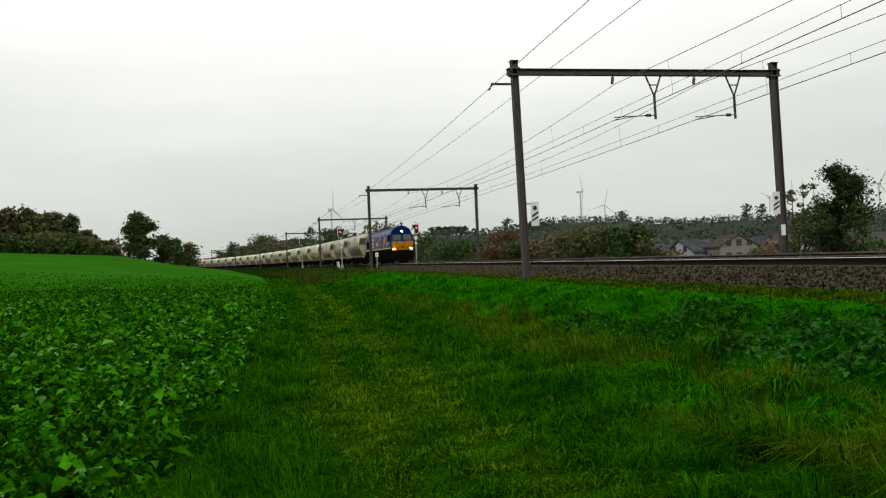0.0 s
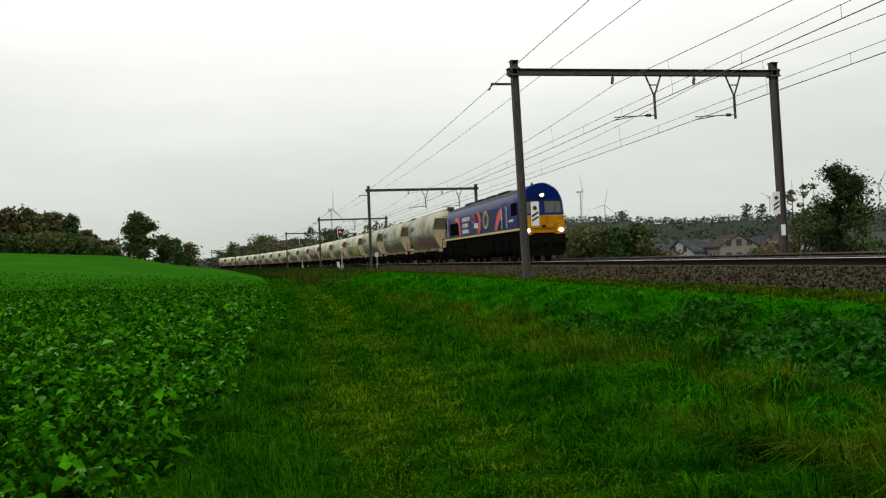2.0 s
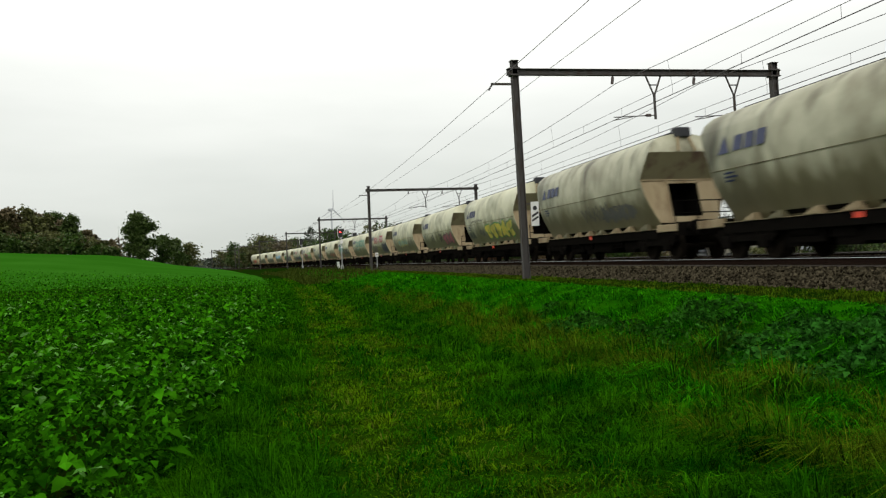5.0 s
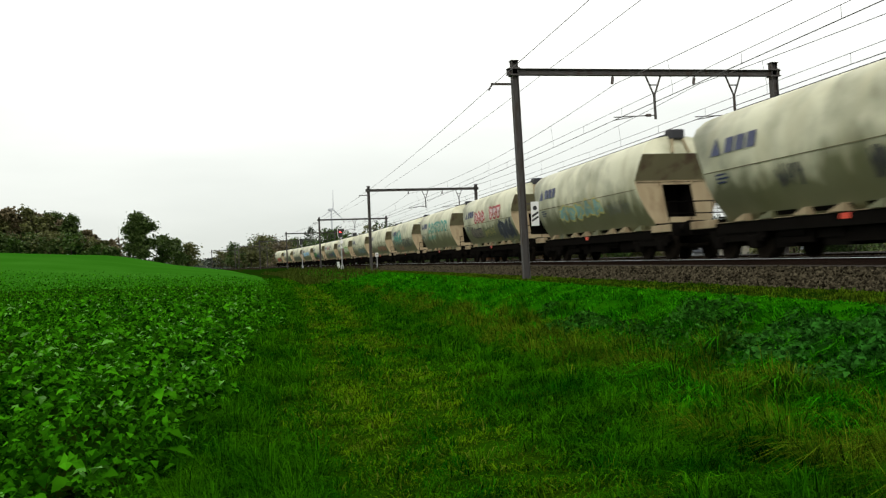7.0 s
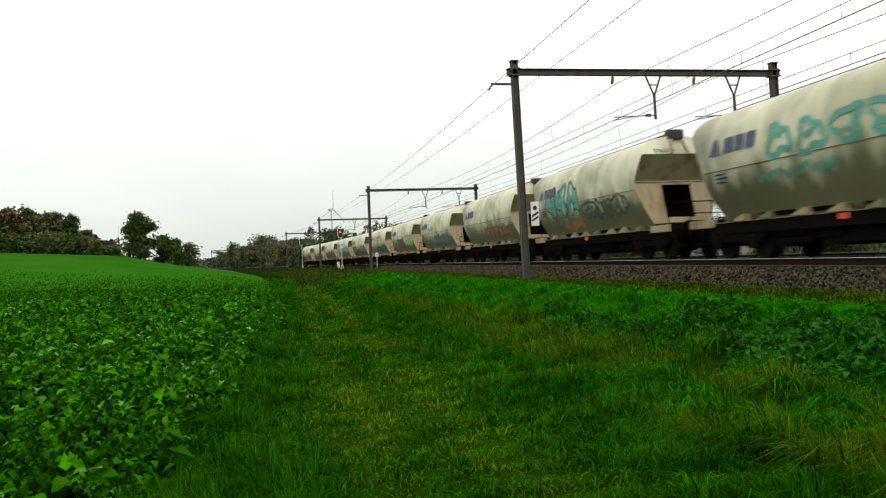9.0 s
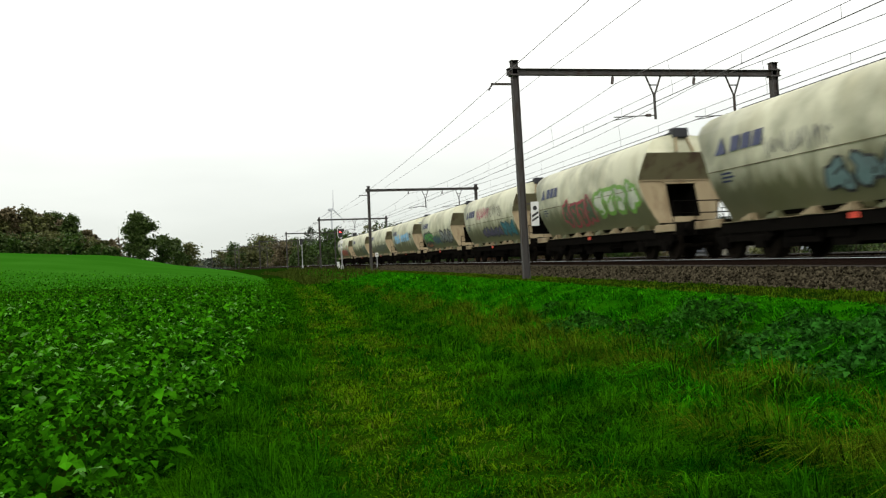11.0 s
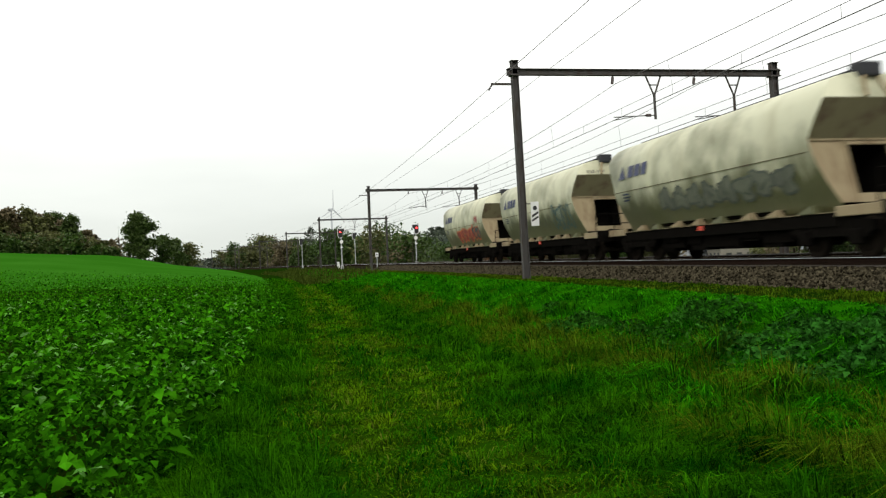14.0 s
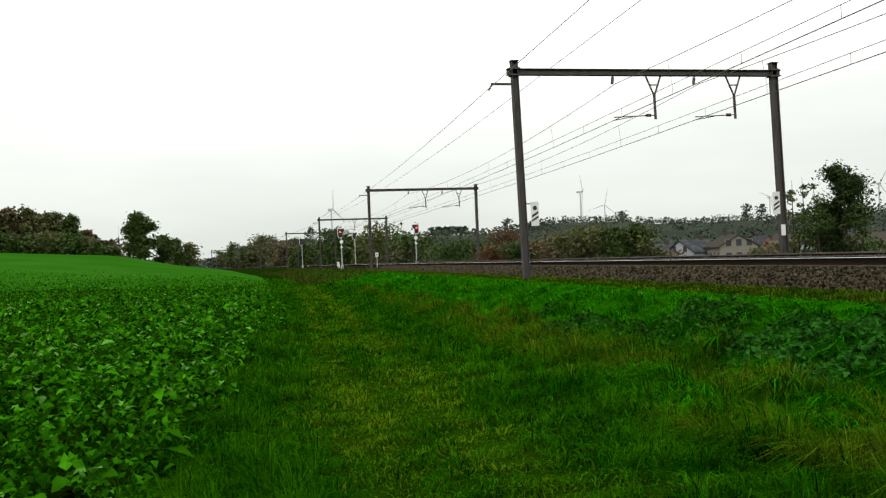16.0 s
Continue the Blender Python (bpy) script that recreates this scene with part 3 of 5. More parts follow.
body = part("body", loco_shell(), [M_BLUE, M_ROOF], loco, "blue painted steel body with dark roof")
# ribbed body side panels
rib = None
for sx in (-1, 1):
    for i in range(16):
        b = box(B(), -0.008, 0.008, -6.0, 4.9, -0.018, 0.018)
        if rib is None:
            rib = part("rib", b, M_BLUE, body, at=pose(sx * 1.315, 0, 2.0 + 0.083 * i))
        else:
            b.free()
            share("rib", rib, body, pose(sx * 1.315, 0, 2.0 + 0.083 * i))
# a pale seam and handrails beside the cab doors
for sx in (-1, 1):
    for y in (-6.5, -7.5, 8.55):
        part("handrail", tube(B(), (sx * 1.36, y, 1.95), (sx * 1.36, y, 3.2), 0.022, n=6), M_LETTER if sx < 0 else M_BLUE, loco)
    for y0, y1 in ((-7.4, -6.62), (8.0, 8.5)):
        b = B()
        for a in (y0, y1):
            box(b, sx * 1.308, sx * 1.322, a - 0.02, a + 0.02, 1.9, 3.4)
        box(b, sx * 1.308, sx * 1.322, y0, y1, 3.38, 3.42)
        part("door_frame", b, M_RUBBER, loco)
    for y0, y1, z0, z1, nm in ((-9.4, -8.3, 2.6, 3.3, "side_window"), (5.0, 7.85, 2.05, 2.95, "grille"), (8.75, 9.4, 2.6, 3.25, "side_window")):
        part(nm, box(B(), sx * 1.30, sx * 1.326, y0, y1, z0, z1, 0.008), M_GRILLE, loco, "dark recessed panel")
    part("sill_stripe", box(B(), sx * 1.30, sx * 1.335, -9.95, 9.95, 1.74, 1.86), M_STRIPE, loco, "yellow stripe along the sill")
    # livery
    x = sx * 1.336
    part("livery_wedge", plate(B(), x, [(-6.55, 3.18), (-6.2, 3.17), (-5.75, 3.02), (-5.35, 2.75), (-5.05, 2.35), (-4.85, 1.93), (-5.35, 1.93), (-5.62, 2.25), (-6.0, 2.5), (-6.55, 2.62)]), M_ORANGE, body, "orange-red curved stripe")
    part("livery_band", plate(B(), x, [(-0.9, 3.35), (-0.55, 3.35), (-1.0, 2.9), (-1.05, 2.5), (-0.5, 1.95), (-0.95, 1.92), (-1.45, 2.2), (-1.55, 2.7), (-1.4, 3.1)]), M_ORANGE, body, "orange-red curved stripe")
    part("livery_corner", plate(B(), x, [(6.0, 3.32), (4.75, 3.3), (4.12, 1.95), (4.72, 1.95), (5.0, 2.9), (6.0, 3.05)]), M_ORANGE, body, "orange-red corner stripe")
    part("livery_curl", ring(B(), (x, 0.55, 2.95), 0.42, 0.14, sz=0.7), M_ORANGE, body, "orange-red curl")
    part("emblem_block", plate(B(), x * 1.004, [(0.35, 2.3), (-0.85, 2.28), (-0.85, 2.62), (0.25, 2.64)]), M_LETTER, body, "white emblem block")
    part("emblem_ring", ring(B(), (x, -2.75, 2.7), 0.66, 0.12, sz=0.85), M_STRIPE, body, "yellow ring emblem")
    part("emblem_ring", ring(B(), (x, -2.75, 2.7), 0.45, 0.05, sz=0.85), M_STRIPE, body, "yellow ring emblem")
    r = random.Random(4)
    for row, (z, w) in enumerate(((3.05, 2.3), (2.62, 1.65), (2.2, 1.95))):
        y = 3.75
        while y > 3.75 - w:
            lw = r.uniform(0.14, 0.2)
            part("lettering_bar", plate(B(), x, [(y, z - 0.14), (y - lw, z - 0.14), (y - lw, z + 0.14), (y, z + 0.14)]), M_LETTER, body)
            y -= lw + 0.045
    part("number_bar", plate(B(), x, [(-7.9, 2.28), (-8.75, 2.28), (-8.75, 2.42), (-7.9, 2.42)]), M_LETTER, body)

for sgn in (-1, 1):
    lit = sgn < 0
    b = B()
    box(b, -1.22, 1.22, sgn * 10.06, sgn * 9.9, 1.72, 2.53, 0.04)
    prism(b, [(-1.21, 1.72), (1.21, 1.72), (1.16, 1.5), (0.75, 1.46), (0.6, 1.56), (-0.6, 1.56), (-0.75, 1.46), (-1.16, 1.5)], sgn * 10.05, sgn * 9.86)
    panel = part("nose_panel", b, M_YELLOW, loco, "yellow warning panel with scuffs")
    for x0, x1 in ((-1.17, -0.7), (0.7, 1.17)):
        part("lamp_housing", box(B(), x0, x1, sgn * 10.1, sgn * 10.05, 1.58, 2.2, 0.02), M_YELLOW, panel)
        xc = -0.97 if x0 < 0 else 0.97
        part("headlight", tube(B(), (xc, sgn * 10.1, 1.7), (xc, sgn * 10.15, 1.7), 0.105, n=20), M_LAMP if lit else M_GLASS, panel, "round lit headlight" if lit else "")
    part("nose_seam", box(B(), -0.6, 0.6, sgn * 10.075, sgn * 10.06, 1.8, 1.83), M_UNDER, panel)
    part("coupling_socket", box(B(), -0.12, 0.12, sgn * 10.09, sgn * 10.06, 1.86, 1.98, 0.01), M_UNDER, panel)
    for sx in (-1, 1):
        # slanted windscreen pane with its frame
        y_lo, y_hi = sgn * (nose(2.66) + 0.012), sgn * (nose(3.42) + 0.012)
        b = B()
        b.faces.new([b.verts.new(p) for p in ((sx * 0.14, y_lo, 2.66), (sx * 1.07, y_lo, 2.66), (sx * 1.04, y_hi, 3.4), (sx * 0.14, y_hi, 3.42))])
        fr = B()
        o = 0.006 * sgn
        fr.faces.new([fr.verts.new(p) for p in ((sx * 0.09, y_lo - o, 2.60), (sx * 1.13, y_lo - o, 2.60), (sx * 1.1, y_hi - o, 3.46), (sx * 0.09, y_hi - o, 3.48))])
        fo = part("windscreen_frame", fr, M_RUBBER, loco)
        part("windscreen", b, M_GLASS, fo, "dark windscreen glass")
        part("wiper", tube(B(), (sx * 0.6, y_lo + sgn * 0.02, 2.62), (sx * 0.8, y_lo * 0.5 + y_hi * 0.5 + sgn * 0.02, 3.05), 0.012, n=5), M_RUBBER, loco)
    yt = sgn * (nose(3.7) + 0.0)
    part("top_light_housing", tube(B(), (0, yt - sgn * 0.15, 3.64), (0, yt + sgn * 0.07, 3.64), 0.2, n=20), M_RUBBER, loco)
    part("top_light", tube(B(), (0, yt + sgn * 0.07, 3.64), (0, yt + sgn * 0.1, 3.64), 0.09, n=18), M_LAMP if lit else M_GLASS, loco)
    buffers(loco, sgn * 10.0, sgn, 1.12, True)
    b = B()
    prism(b, [(-1.25, 1.5), (1.25, 1.5), (1.28, 0.75), (1.1, 0.3), (-1.1, 0.3), (-1.28, 0.75)], sgn * 9.98, sgn * 9.7)
    box(b, -0.12, 0.12, sgn * 10.0, sgn * 10.35, 0.95, 1.15, 0.03)
    for sx in (-0.45, 0.45):
        tube(b, (sx, sgn * 10.02, 1.35), (sx, sgn * 10.12, 0.7), 0.03, n=6)
    part("buffer_beam", b, M_UNDER, loco, "black grimy front skirt and coupling")
b = B()
box(b, -1.22, 1.22, -9.9, 9.9, 1.3, 1.73)
prism(b, [(-1.25, 0.45), (-1.0, 0.3), (1.0, 0.3), (1.25, 0.45), (1.25, 1.32), (-1.25, 1.32)], -2.6, 2.4)
for y in (-3.6, 2.6):
    box(b, -1.2, 1.2, y, y + 0.95, 0.55, 1.32)
    tube(b, (-1.18, y + 0.1, 0.7), (-1.18, y + 0.85, 0.7), 0.16, n=12)
for sx in (-1.22, 1.1):
    for y in (-8.9, -7.2, -5.5, 4.4, 6.1, 7.8):
        box(b, sx, sx + 0.12, y, y + 1.2, 0.62, 1.32)
for y in (-9.6, 8.9):
    box(b, -1.15, 1.15, y, y + 0.7, 0.45, 1.3)
part("underframe_tank", b, M_UNDER, loco, "black underframe with fuel tank")
for y in (-5.0, -2.0, 1.0, 4.0):
    part("roof_hatch", box(B(), -0.5, 0.5, y, y + 2.2, 4.24, 4.35, 0.04), M_ROOF, loco, "sooty roof hatch")
part("exhaust", tube(B(), (0.0, 3.55, 4.2), (0.0, 3.55, 4.38), 0.25, n=14), M_ROOF, loco)
part("horn", tube(B(), (-0.25, -9.0, 4.2), (-0.25, -9.0, 4.42), 0.06, n=8), M_UNDER, loco)
bogie(loco, -6.6, (-1.85, 0.0, 1.85), 0.53, 2.6, 0.95)
bogie(loco, 6.6, (-1.85, 0.0, 1.85), 0.53, 2.6, 0.95)

# ---- hopper wagon ----
SEC = [(0.0, 4.42), (0.4, 4.40), (0.75, 4.33), (1.05, 4.20), (1.27, 4.0), (1.43, 3.74), (1.51, 3.35), (1.545, 3.05), (1.55, 2.82), (1.53, 2.55), (1.46, 2.2), (1.34, 1.85), (1.18, 1.5), (1.06, 1.28), (0.99, 1.1)]
SZ = [p[1] for p in SEC][::-1]
SX = [p[0] for p in SEC][::-1]


def side_x(z):
    return float(np.interp(z, SZ, SX))


def wagon_front(z):
    return -float(np.interp(z, [1.28, 2.82, 3.74, 4.42], [5.98, 5.5, 5.98, 5.62]))


def wagon_rear(z):
    return float(np.interp(z, [1.28, 2.1, 2.82, 3.35, 3.85, 4.15, 4.42], [5.6, 5.85, 6.0, 6.35, 6.68, 6.6, 6.3]))


def make_wagon(paint):
    w = empty("hopper_wagon", "weathered cream bogie hopper wagon with spray-painted sides", "hopper wagon", "goods train wagons")
    b = B()
    full = [(-x, z) for x, z in SEC[::-1]] + SEC[1:]
    fr = [b.verts.new((x, wagon_front(z), z)) for x, z in full]
    mids = [[b.verts.new((x * 0.998, y, z)) for x, z in full] for y in (-3.0, 0.0, 3.0)]
    rr = [b.verts.new((x, wagon_rear(z), z)) for x, z in full]
    rows = [fr, *mids, rr]
    for r0, r1 in zip(rows, rows[1:]):
        for i in range(len(full) - 1):
            b.faces.new((r0[i], r0[i + 1], r1[i + 1], r1[i])).smooth = True
    # underside and the rear wall
    n = len(full)
    for r0, r1 in zip(rows, rows[1:]):
        b.faces.new((r0[0], r1[0], r1[-1], r0[-1]))
    for i in range(n // 2):
        b.faces.new(list(dict.fromkeys([rr[i], rr[i + 1], rr[n - 2 - i], rr[n - 1 - i]])))
    me = part("barrel", b, paint, w, "cream welded steel hopper barrel")

    def wall(z0, z1, x0=None, x1=None, steps=1):
        bm = B()
        lv = [z for z in SZ if z0 - 0.001 <= z <= z1 + 0.001]
        for a, c in zip(lv, lv[1:]):
            for (xa0, xa1), (xc0, xc1) in [((-side_x(a) if x0 is None else x0, side_x(a) if x1 is None else x1), (-side_x(c) if x0 is None else x0, side_x(c) if x1 is None else x1))]:
                bm.faces.new([bm.verts.new(p) for p in ((xa0, wagon_front(a) + 0.002, a), (xa1, wagon_front(a) + 0.002, a), (xc1, wagon_front(c) + 0.002, c), (xc0, wagon_front(c) + 0.002, c))])
        return bm
    part("end_cap", wall(3.74, 4.42), paint, w, "cream upper end plate")
    part("end_slope", wall(2.82, 3.74), M_SLOPE, w, "soiled sloping hopper end")
    part("end_plate", wall(1.28, 2.82, None, -0.58), M_TAN, w, "rust-stained end plate")
    part("end_plate", wall(1.28, 2.82, 0.58, None), M_TAN, w, "rust-stained end plate")
    part("end_sill", wall(1.28, 1.5, -0.58, 0.58), M_TAN, w, "rust-stained lower end plate")
    b = B()
    box(b, -0.66, 0.66, -4.5, -4.4, 1.25, 2.82)
    for sx in (-0.6, 0.6):
        prism(b, [(-4.4, 1.25), (-5.96, 1.25), (-5.5, 2.8), (-4.4, 2.8)], sx - 0.01, sx + 0.01, "x")
    part("end_recess", b, M_UNDER, w, "dark recess behind the end plates")
    part("end_ledge", box(B(), -1.54, 1.54, -5.56, -5.46, 2.79, 2.83), M_TAN, w)
    b = B()
    for sx in (-1, 1):
        box(b, sx * 1.525, sx * 1.542, -5.4, 5.85, 2.525, 2.545)
    part("side_seam", b, M_SLOPE, me)
    # frame
    for sx in (-1, 1):
        for y0, y1 in ((-7.45, -5.9), (6.0, 7.45)):
            part("sole_bar_end", box(B(), sx * 1.05, sx * 1.2, y0, y1, 0.95, 1.2, 0.02), M_TAN if sx < 0 else M_UNDER, w, "scuffed cream frame end")
        b = B()
        box(b, sx * 0.98, sx * 1.14, -5.9, 6.0, 0.74, 1.06)
        part("sole_bar", b, M_UNDER, w, "dark sole bar")
        part("ledge", box(B(), sx * 1.0, sx * 1.17, -5.88, 5.98, 1.064, 1.08), M_TAN, w, "worn cream ledge strip")
        for i in range(8):
            y = -4.9 + i * 1.36 + 0.09 * math.sin(i * 2.4)
            bb = B()
            prism(bb, [(y - 0.24, 1.08), (y + 0.34, 1.08), (y + 0.3, 1.12), (y - 0.14, 1.27), (y - 0.24, 1.27)], sx * 1.0, sx * 1.22, "x")
            part("bracket", bb, M_TAN if i % 3 else paint, w)
    b = B()
    for y in (-7.5, 7.4):
        box(b, -1.2, 1.2, y, y + 0.1, 0.8, 1.25)
    box(b, -0.35, 0.35, -7.4, 7.4, 0.8, 1.05)
    for y in (-3.0, -1.0, 1.0, 3.0):
        prism(b, [(-1.1, 1.25), (1.1, 1.25), (0.45, 0.5), (-0.45, 0.5)], y - 0.75, y + 0.75)
        box(b, -0.9, 0.9, y - 0.45, y + 0.45, 0.3, 0.6)
    for sx in (-0.95, 0.85):
        for y, l_, z_ in ((-3.9, 1.3, 0.42), (-2.4, 0.8, 0.5), (-1.4, 1.9, 0.38), (0.7, 0.9, 0.5), (1.8, 1.5, 0.4)):
            box(b, sx, sx + 0.1, y, y + l_, z_, 0.9)
    for y in (-2.6, 2.0):
        tube(b, (-0.85, y, 0.72), (-0.85, y + 1.1, 0.72), 0.2, n=12)
    part("underframe", b, M_UNDER, w, "dark grimy frame with discharge hoppers")
    part("marking", plate(B(), -1.15, [(0.2, 0.9), (0.55, 0.9), (0.55, 1.04), (0.2, 1.04)]), M_ORANGE, w, "small red marking plate")
    buffers(w, -7.6, -1)
    buffers(w, 7.6, 1)
    bogie(w, -5.55, (-0.9, 0.9), 0.46, 1.45, 0.72)
    bogie(w, 5.0, (-0.9, 0.9), 0.46, 1.45, 0.72)
    # end platform rails and ladder
    b = B()
    for z in (1.55, 1.95):
        tube(b, (-1.2, -7.3, z), (1.2, -7.3, z), 0.02, n=5)
    for x in (-1.2, -0.4, 0.4, 1.2):
        tube(b, (x, -7.3, 1.2), (x, -7.3, 1.95), 0.022, n=5)
    for x in (0.95, 1.25):
        tube(b, (x, -6.75, 1.2), (x, -6.1, 3.7), 0.02, n=5)
    for i in range(7):
        z = 1.4 + 0.32 * i
        y = -6.75 + 0.65 * (z - 1.2) / 2.5
        tube(b, (0.95, y, z), (1.25, y, z), 0.016, n=5)
    part("platform_rails", b, M_UNDER, w, "thin dark end railings and ladder")
    # roof walkway and hatches
    b = B()
    box(b, -0.28, 0.28, -5.4, 6.1, 4.47, 4.50)
    for i in range(9):
        box(b, -0.25, 0.25, -5.3 + 1.4 * i, -5.22 + 1.4 * i, 4.35, 4.47)
    part("roof_walkway", b, M_ROOF, w, "dark roof walkway")
    b = B()
    for y in (-3.9, -1.3, 1.3, 3.9):
        tube(b, (0.45, y, 4.36), (0.45, y, 4.52), 0.33, 0.28, n=14)
    part("filling_hatch", b, paint, w)
    part("end_box", box(B(), -0.27, 0.27, -5.85, -5.38, 4.28, 4.63, 0.05), M_ROOF, w, "dark box on the roof end")
    for sx in (-0.2, 0.2):
        part("end_pipe", tube(B(), (sx, -5.78, 4.3), (sx * 1.6, -6.03, 3.76), 0.045, n=6), M_TAN, w)
    # raised rims round the end opening
    b = B()
    for sx in (-1, 1):
        prism(b, [(-6.0, 1.3), (-5.93, 1.3), (-5.48, 2.79), (-5.55, 2.79)], sx * 0.56, sx * 0.62, "x")
    box(b, -0.62, 0.62, -5.6, -5.5, 2.68, 2.76)
    part("opening_rim", b, M_TAN, w, "cream rim of the end opening")
    # owner's mark, as plain shapes
    for sx in (-1, 1):
        def spot(y0, y1, z0, z1, skew=0.0, tri=False):
            bm = B()
            pts = [(y0, z0), ((y0 + y1) / 2, z1), (y1, z0)] if tri else [(y0, z0), (y1, z0), (y1 - skew, z1), (y0 - skew, z1)]
            bm.faces.new([bm.verts.new((sx * (side_x(z) + 0.032), y, z)) for y, z in pts])
            part("owner_mark", bm, M_LOGO, me)
        spot(5.42, 4.86, 2.98, 3.5, tri=True)
        for i in range(3):
            y = 4.66 - 0.54 * i
            spot(y, y - 0.42, 3.0, 3.42, 0.05)
        for i, (yy, ww) in enumerate(((5.2, 0.5), (5.2, 0.62), (5.2, 0.45))):
            spot(yy, yy - ww, 2.4 - 0.11 * i, 2.45 - 0.11 * i)
    return w


# ---- spray paint on the wagon sides ----
PAINT = {}


def spray(c):
    if c not in PAINT:
        PAINT[c] = mat("spray_paint", c, tuple(min(1, v * 1.35 + 0.02) for v in c), 0.6, scale=2.5, detail=6, dirt=tuple(v * 0.55 + 0.04 for v in c), dirt_scale=1.1, dirt_at=(0.45, 0.75))
    return PAINT[c]


def on_side(bm, y, z, lift):
    return bm.verts.new((-(side_x(z) + lift), y, z))


def ribbon(bm, pts, w, lift):
    prev = None
    for i, (y, z) in enumerate(pts):
        a, c = pts[max(0, i - 1)], pts[min(len(pts) - 1, i + 1)]
        d = Vector((c[0] - a[0], c[1] - a[1]))
        d = d.normalized() if d.length > 1e-6 else Vector((1, 0))
        q = [on_side(bm, y - d.y * w / 2, z + d.x * w / 2, lift), on_side(bm, y + d.y * w / 2, z - d.x * w / 2, lift)]
        if prev:
            bm.faces.new((prev[0], prev[1], q[1], q[0]))
        prev = q


def tag(w, y0, y1, z0, z1, fill, line, seed, n=5, thick=0.07):
    """A painted tag of n bulging letter forms between y0 and y1: fill and outline."""
    r = random.Random(seed)
    wid = (y1 - y0) / n
    for i in range(n):
        cy, cz = y0 + wid * (i + 0.5), (z0 + z1) / 2 + r.uniform(-0.05, 0.05)
        pts = []
        m = 18
        ph = r.uniform(0, 6)
        for k in range(m):
            a = 2 * math.pi * k / m
            rr = 0.92 + 0.22 * math.sin(3 * a + ph) + 0.12 * math.sin(5 * a + ph * 2)
            sq = 1 / max(abs(math.cos(a)), abs(math.sin(a))) ** 0.6
            pts.append((cy + wid * 0.52 * rr * sq * math.cos(a) * 0.95, min(4.1, max(1.32, cz + (z1 - z0) / 2 * rr * sq * math.sin(a) * 0.9))))
        shape = None
        if fill:
            bf = B()
            ce = on_side(bf, cy, cz, 0.016 + 0.002 * (i % 2))
            vs = [on_side(bf, y, z, 0.016 + 0.002 * (i % 2)) for y, z in pts]
            for k in range(m):
                bf.faces.new((ce, vs[k], vs[(k + 1) % m]))
            shape = part("painted_letter", bf, spray(fill), w, "faded spray-painted lettering shape")
        if line:
            bl = B()
            ribbon(bl, pts + pts[:1], thick, 0.022)
            s0 = [(cy + wid * r.uniform(-0.3, 0.3), cz + (z1 - z0) * r.uniform(-0.35, 0.35)) for _ in range(3)]
            ribbon(bl, s0, thick * 0.9, 0.023)
            part("letter_outline", bl, spray(line), shape or w)


def scrawl(w, y0, y1, z0, z1, color, seed, thick=0.05, n=9):
    r = random.Random(seed)
    b = B()
    pts = []
    for i in range(n * 3):
        t = i / (n * 3 - 1)
        pts.append((y0 + (y1 - y0) * t + r.uniform(-0.08, 0.08), min(4.1, max(1.35, (z0 + z1) / 2 + (z1 - z0) / 2 * math.sin(i * 2.2 + r.uniform(-0.6, 0.6))))))
    ribbon(b, pts, thick, 0.024)
    part("painted_scrawl", b, spray(color), w)


def cap_scrawl(w, color, seed):
    r = random.Random(seed)
    b = B()
    prev = None
    for i in range(16):
        x, z = -1.0 + 0.055 * i, 3.85 + 0.09 * math.sin(i * 2.3 + r.uniform(-0.4, 0.4))
        q = [b.verts.new((x, wagon_front(z) - 0.02, z - 0.02)), b.verts.new((x + 0.02, wagon_front(z) - 0.02, z + 0.03))]
        if prev:
            b.faces.new((prev[0], prev[1], q[1], q[0]))
        prev = q
    part("painted_scrawl", b, spray(color), w)


BLK, PNK, RED, TEAL, GRN, LBL, YEL, NVY = (0.02, 0.02, 0.022), (0.42, 0.1, 0.14), (0.34, 0.03, 0.03), (0.06, 0.27, 0.21), (0.06, 0.22, 0.05), (0.2, 0.42, 0.62), (0.5, 0.42, 0.05), (0.03, 0.05, 0.16)
clean, soiled = make_wagon(M_CREAM), make_wagon(M_CREAM_OLD)
tagged(soiled, "heavily soiled cream bogie hopper wagon with spray-painted sides")
KINDS = "ssscccccccccccccccc"[:18]
wagons = []
for i, kd in enumerate(KINDS):
    src = clean if kd == "c" else soiled
    if i == 0:
        wagons.append(soiled)
    elif kd == "c" and clean not in wagons:
        wagons.append(clean)
    else:
        wagons.append(copy_thing(src, pose(0, 0, 0)))
w = wagons
tag(w[0], -5.2, 1.8, 1.42, 2.45, (0.22, 0.022, 0.03), (0.03, 0.13, 0.115), 1, 7, 0.1)
cap_scrawl(w[0], BLK, 2)
tag(w[1], -4.5, -1.0, 1.6, 2.2, None, BLK, 3, 5, 0.06)
cap_scrawl(w[1], NVY, 4)
scrawl(w[2], -3.5, 0.5, 1.6, 2.3, (0.06, 0.06, 0.06), 5, 0.09)
tag(w[2], -4.6, -1.5, 1.5, 2.1, (0.09, 0.09, 0.08), None, 6, 4)
tag(w[3], -4.9, 1.0, 1.45, 2.5, YEL, GRN, 7, 5)
scrawl(w[3], 1.2, 4.2, 2.62, 2.78, (0.06, 0.065, 0.06), 8, 0.06)
tag(w[3], 1.4, 2.6, 1.7, 2.1, (0.06, 0.065, 0.045), None, 72, 2)
tag(w[3], 4.0, 5.4, 1.6, 2.1, (0.05, 0.06, 0.045), None, 73, 2)
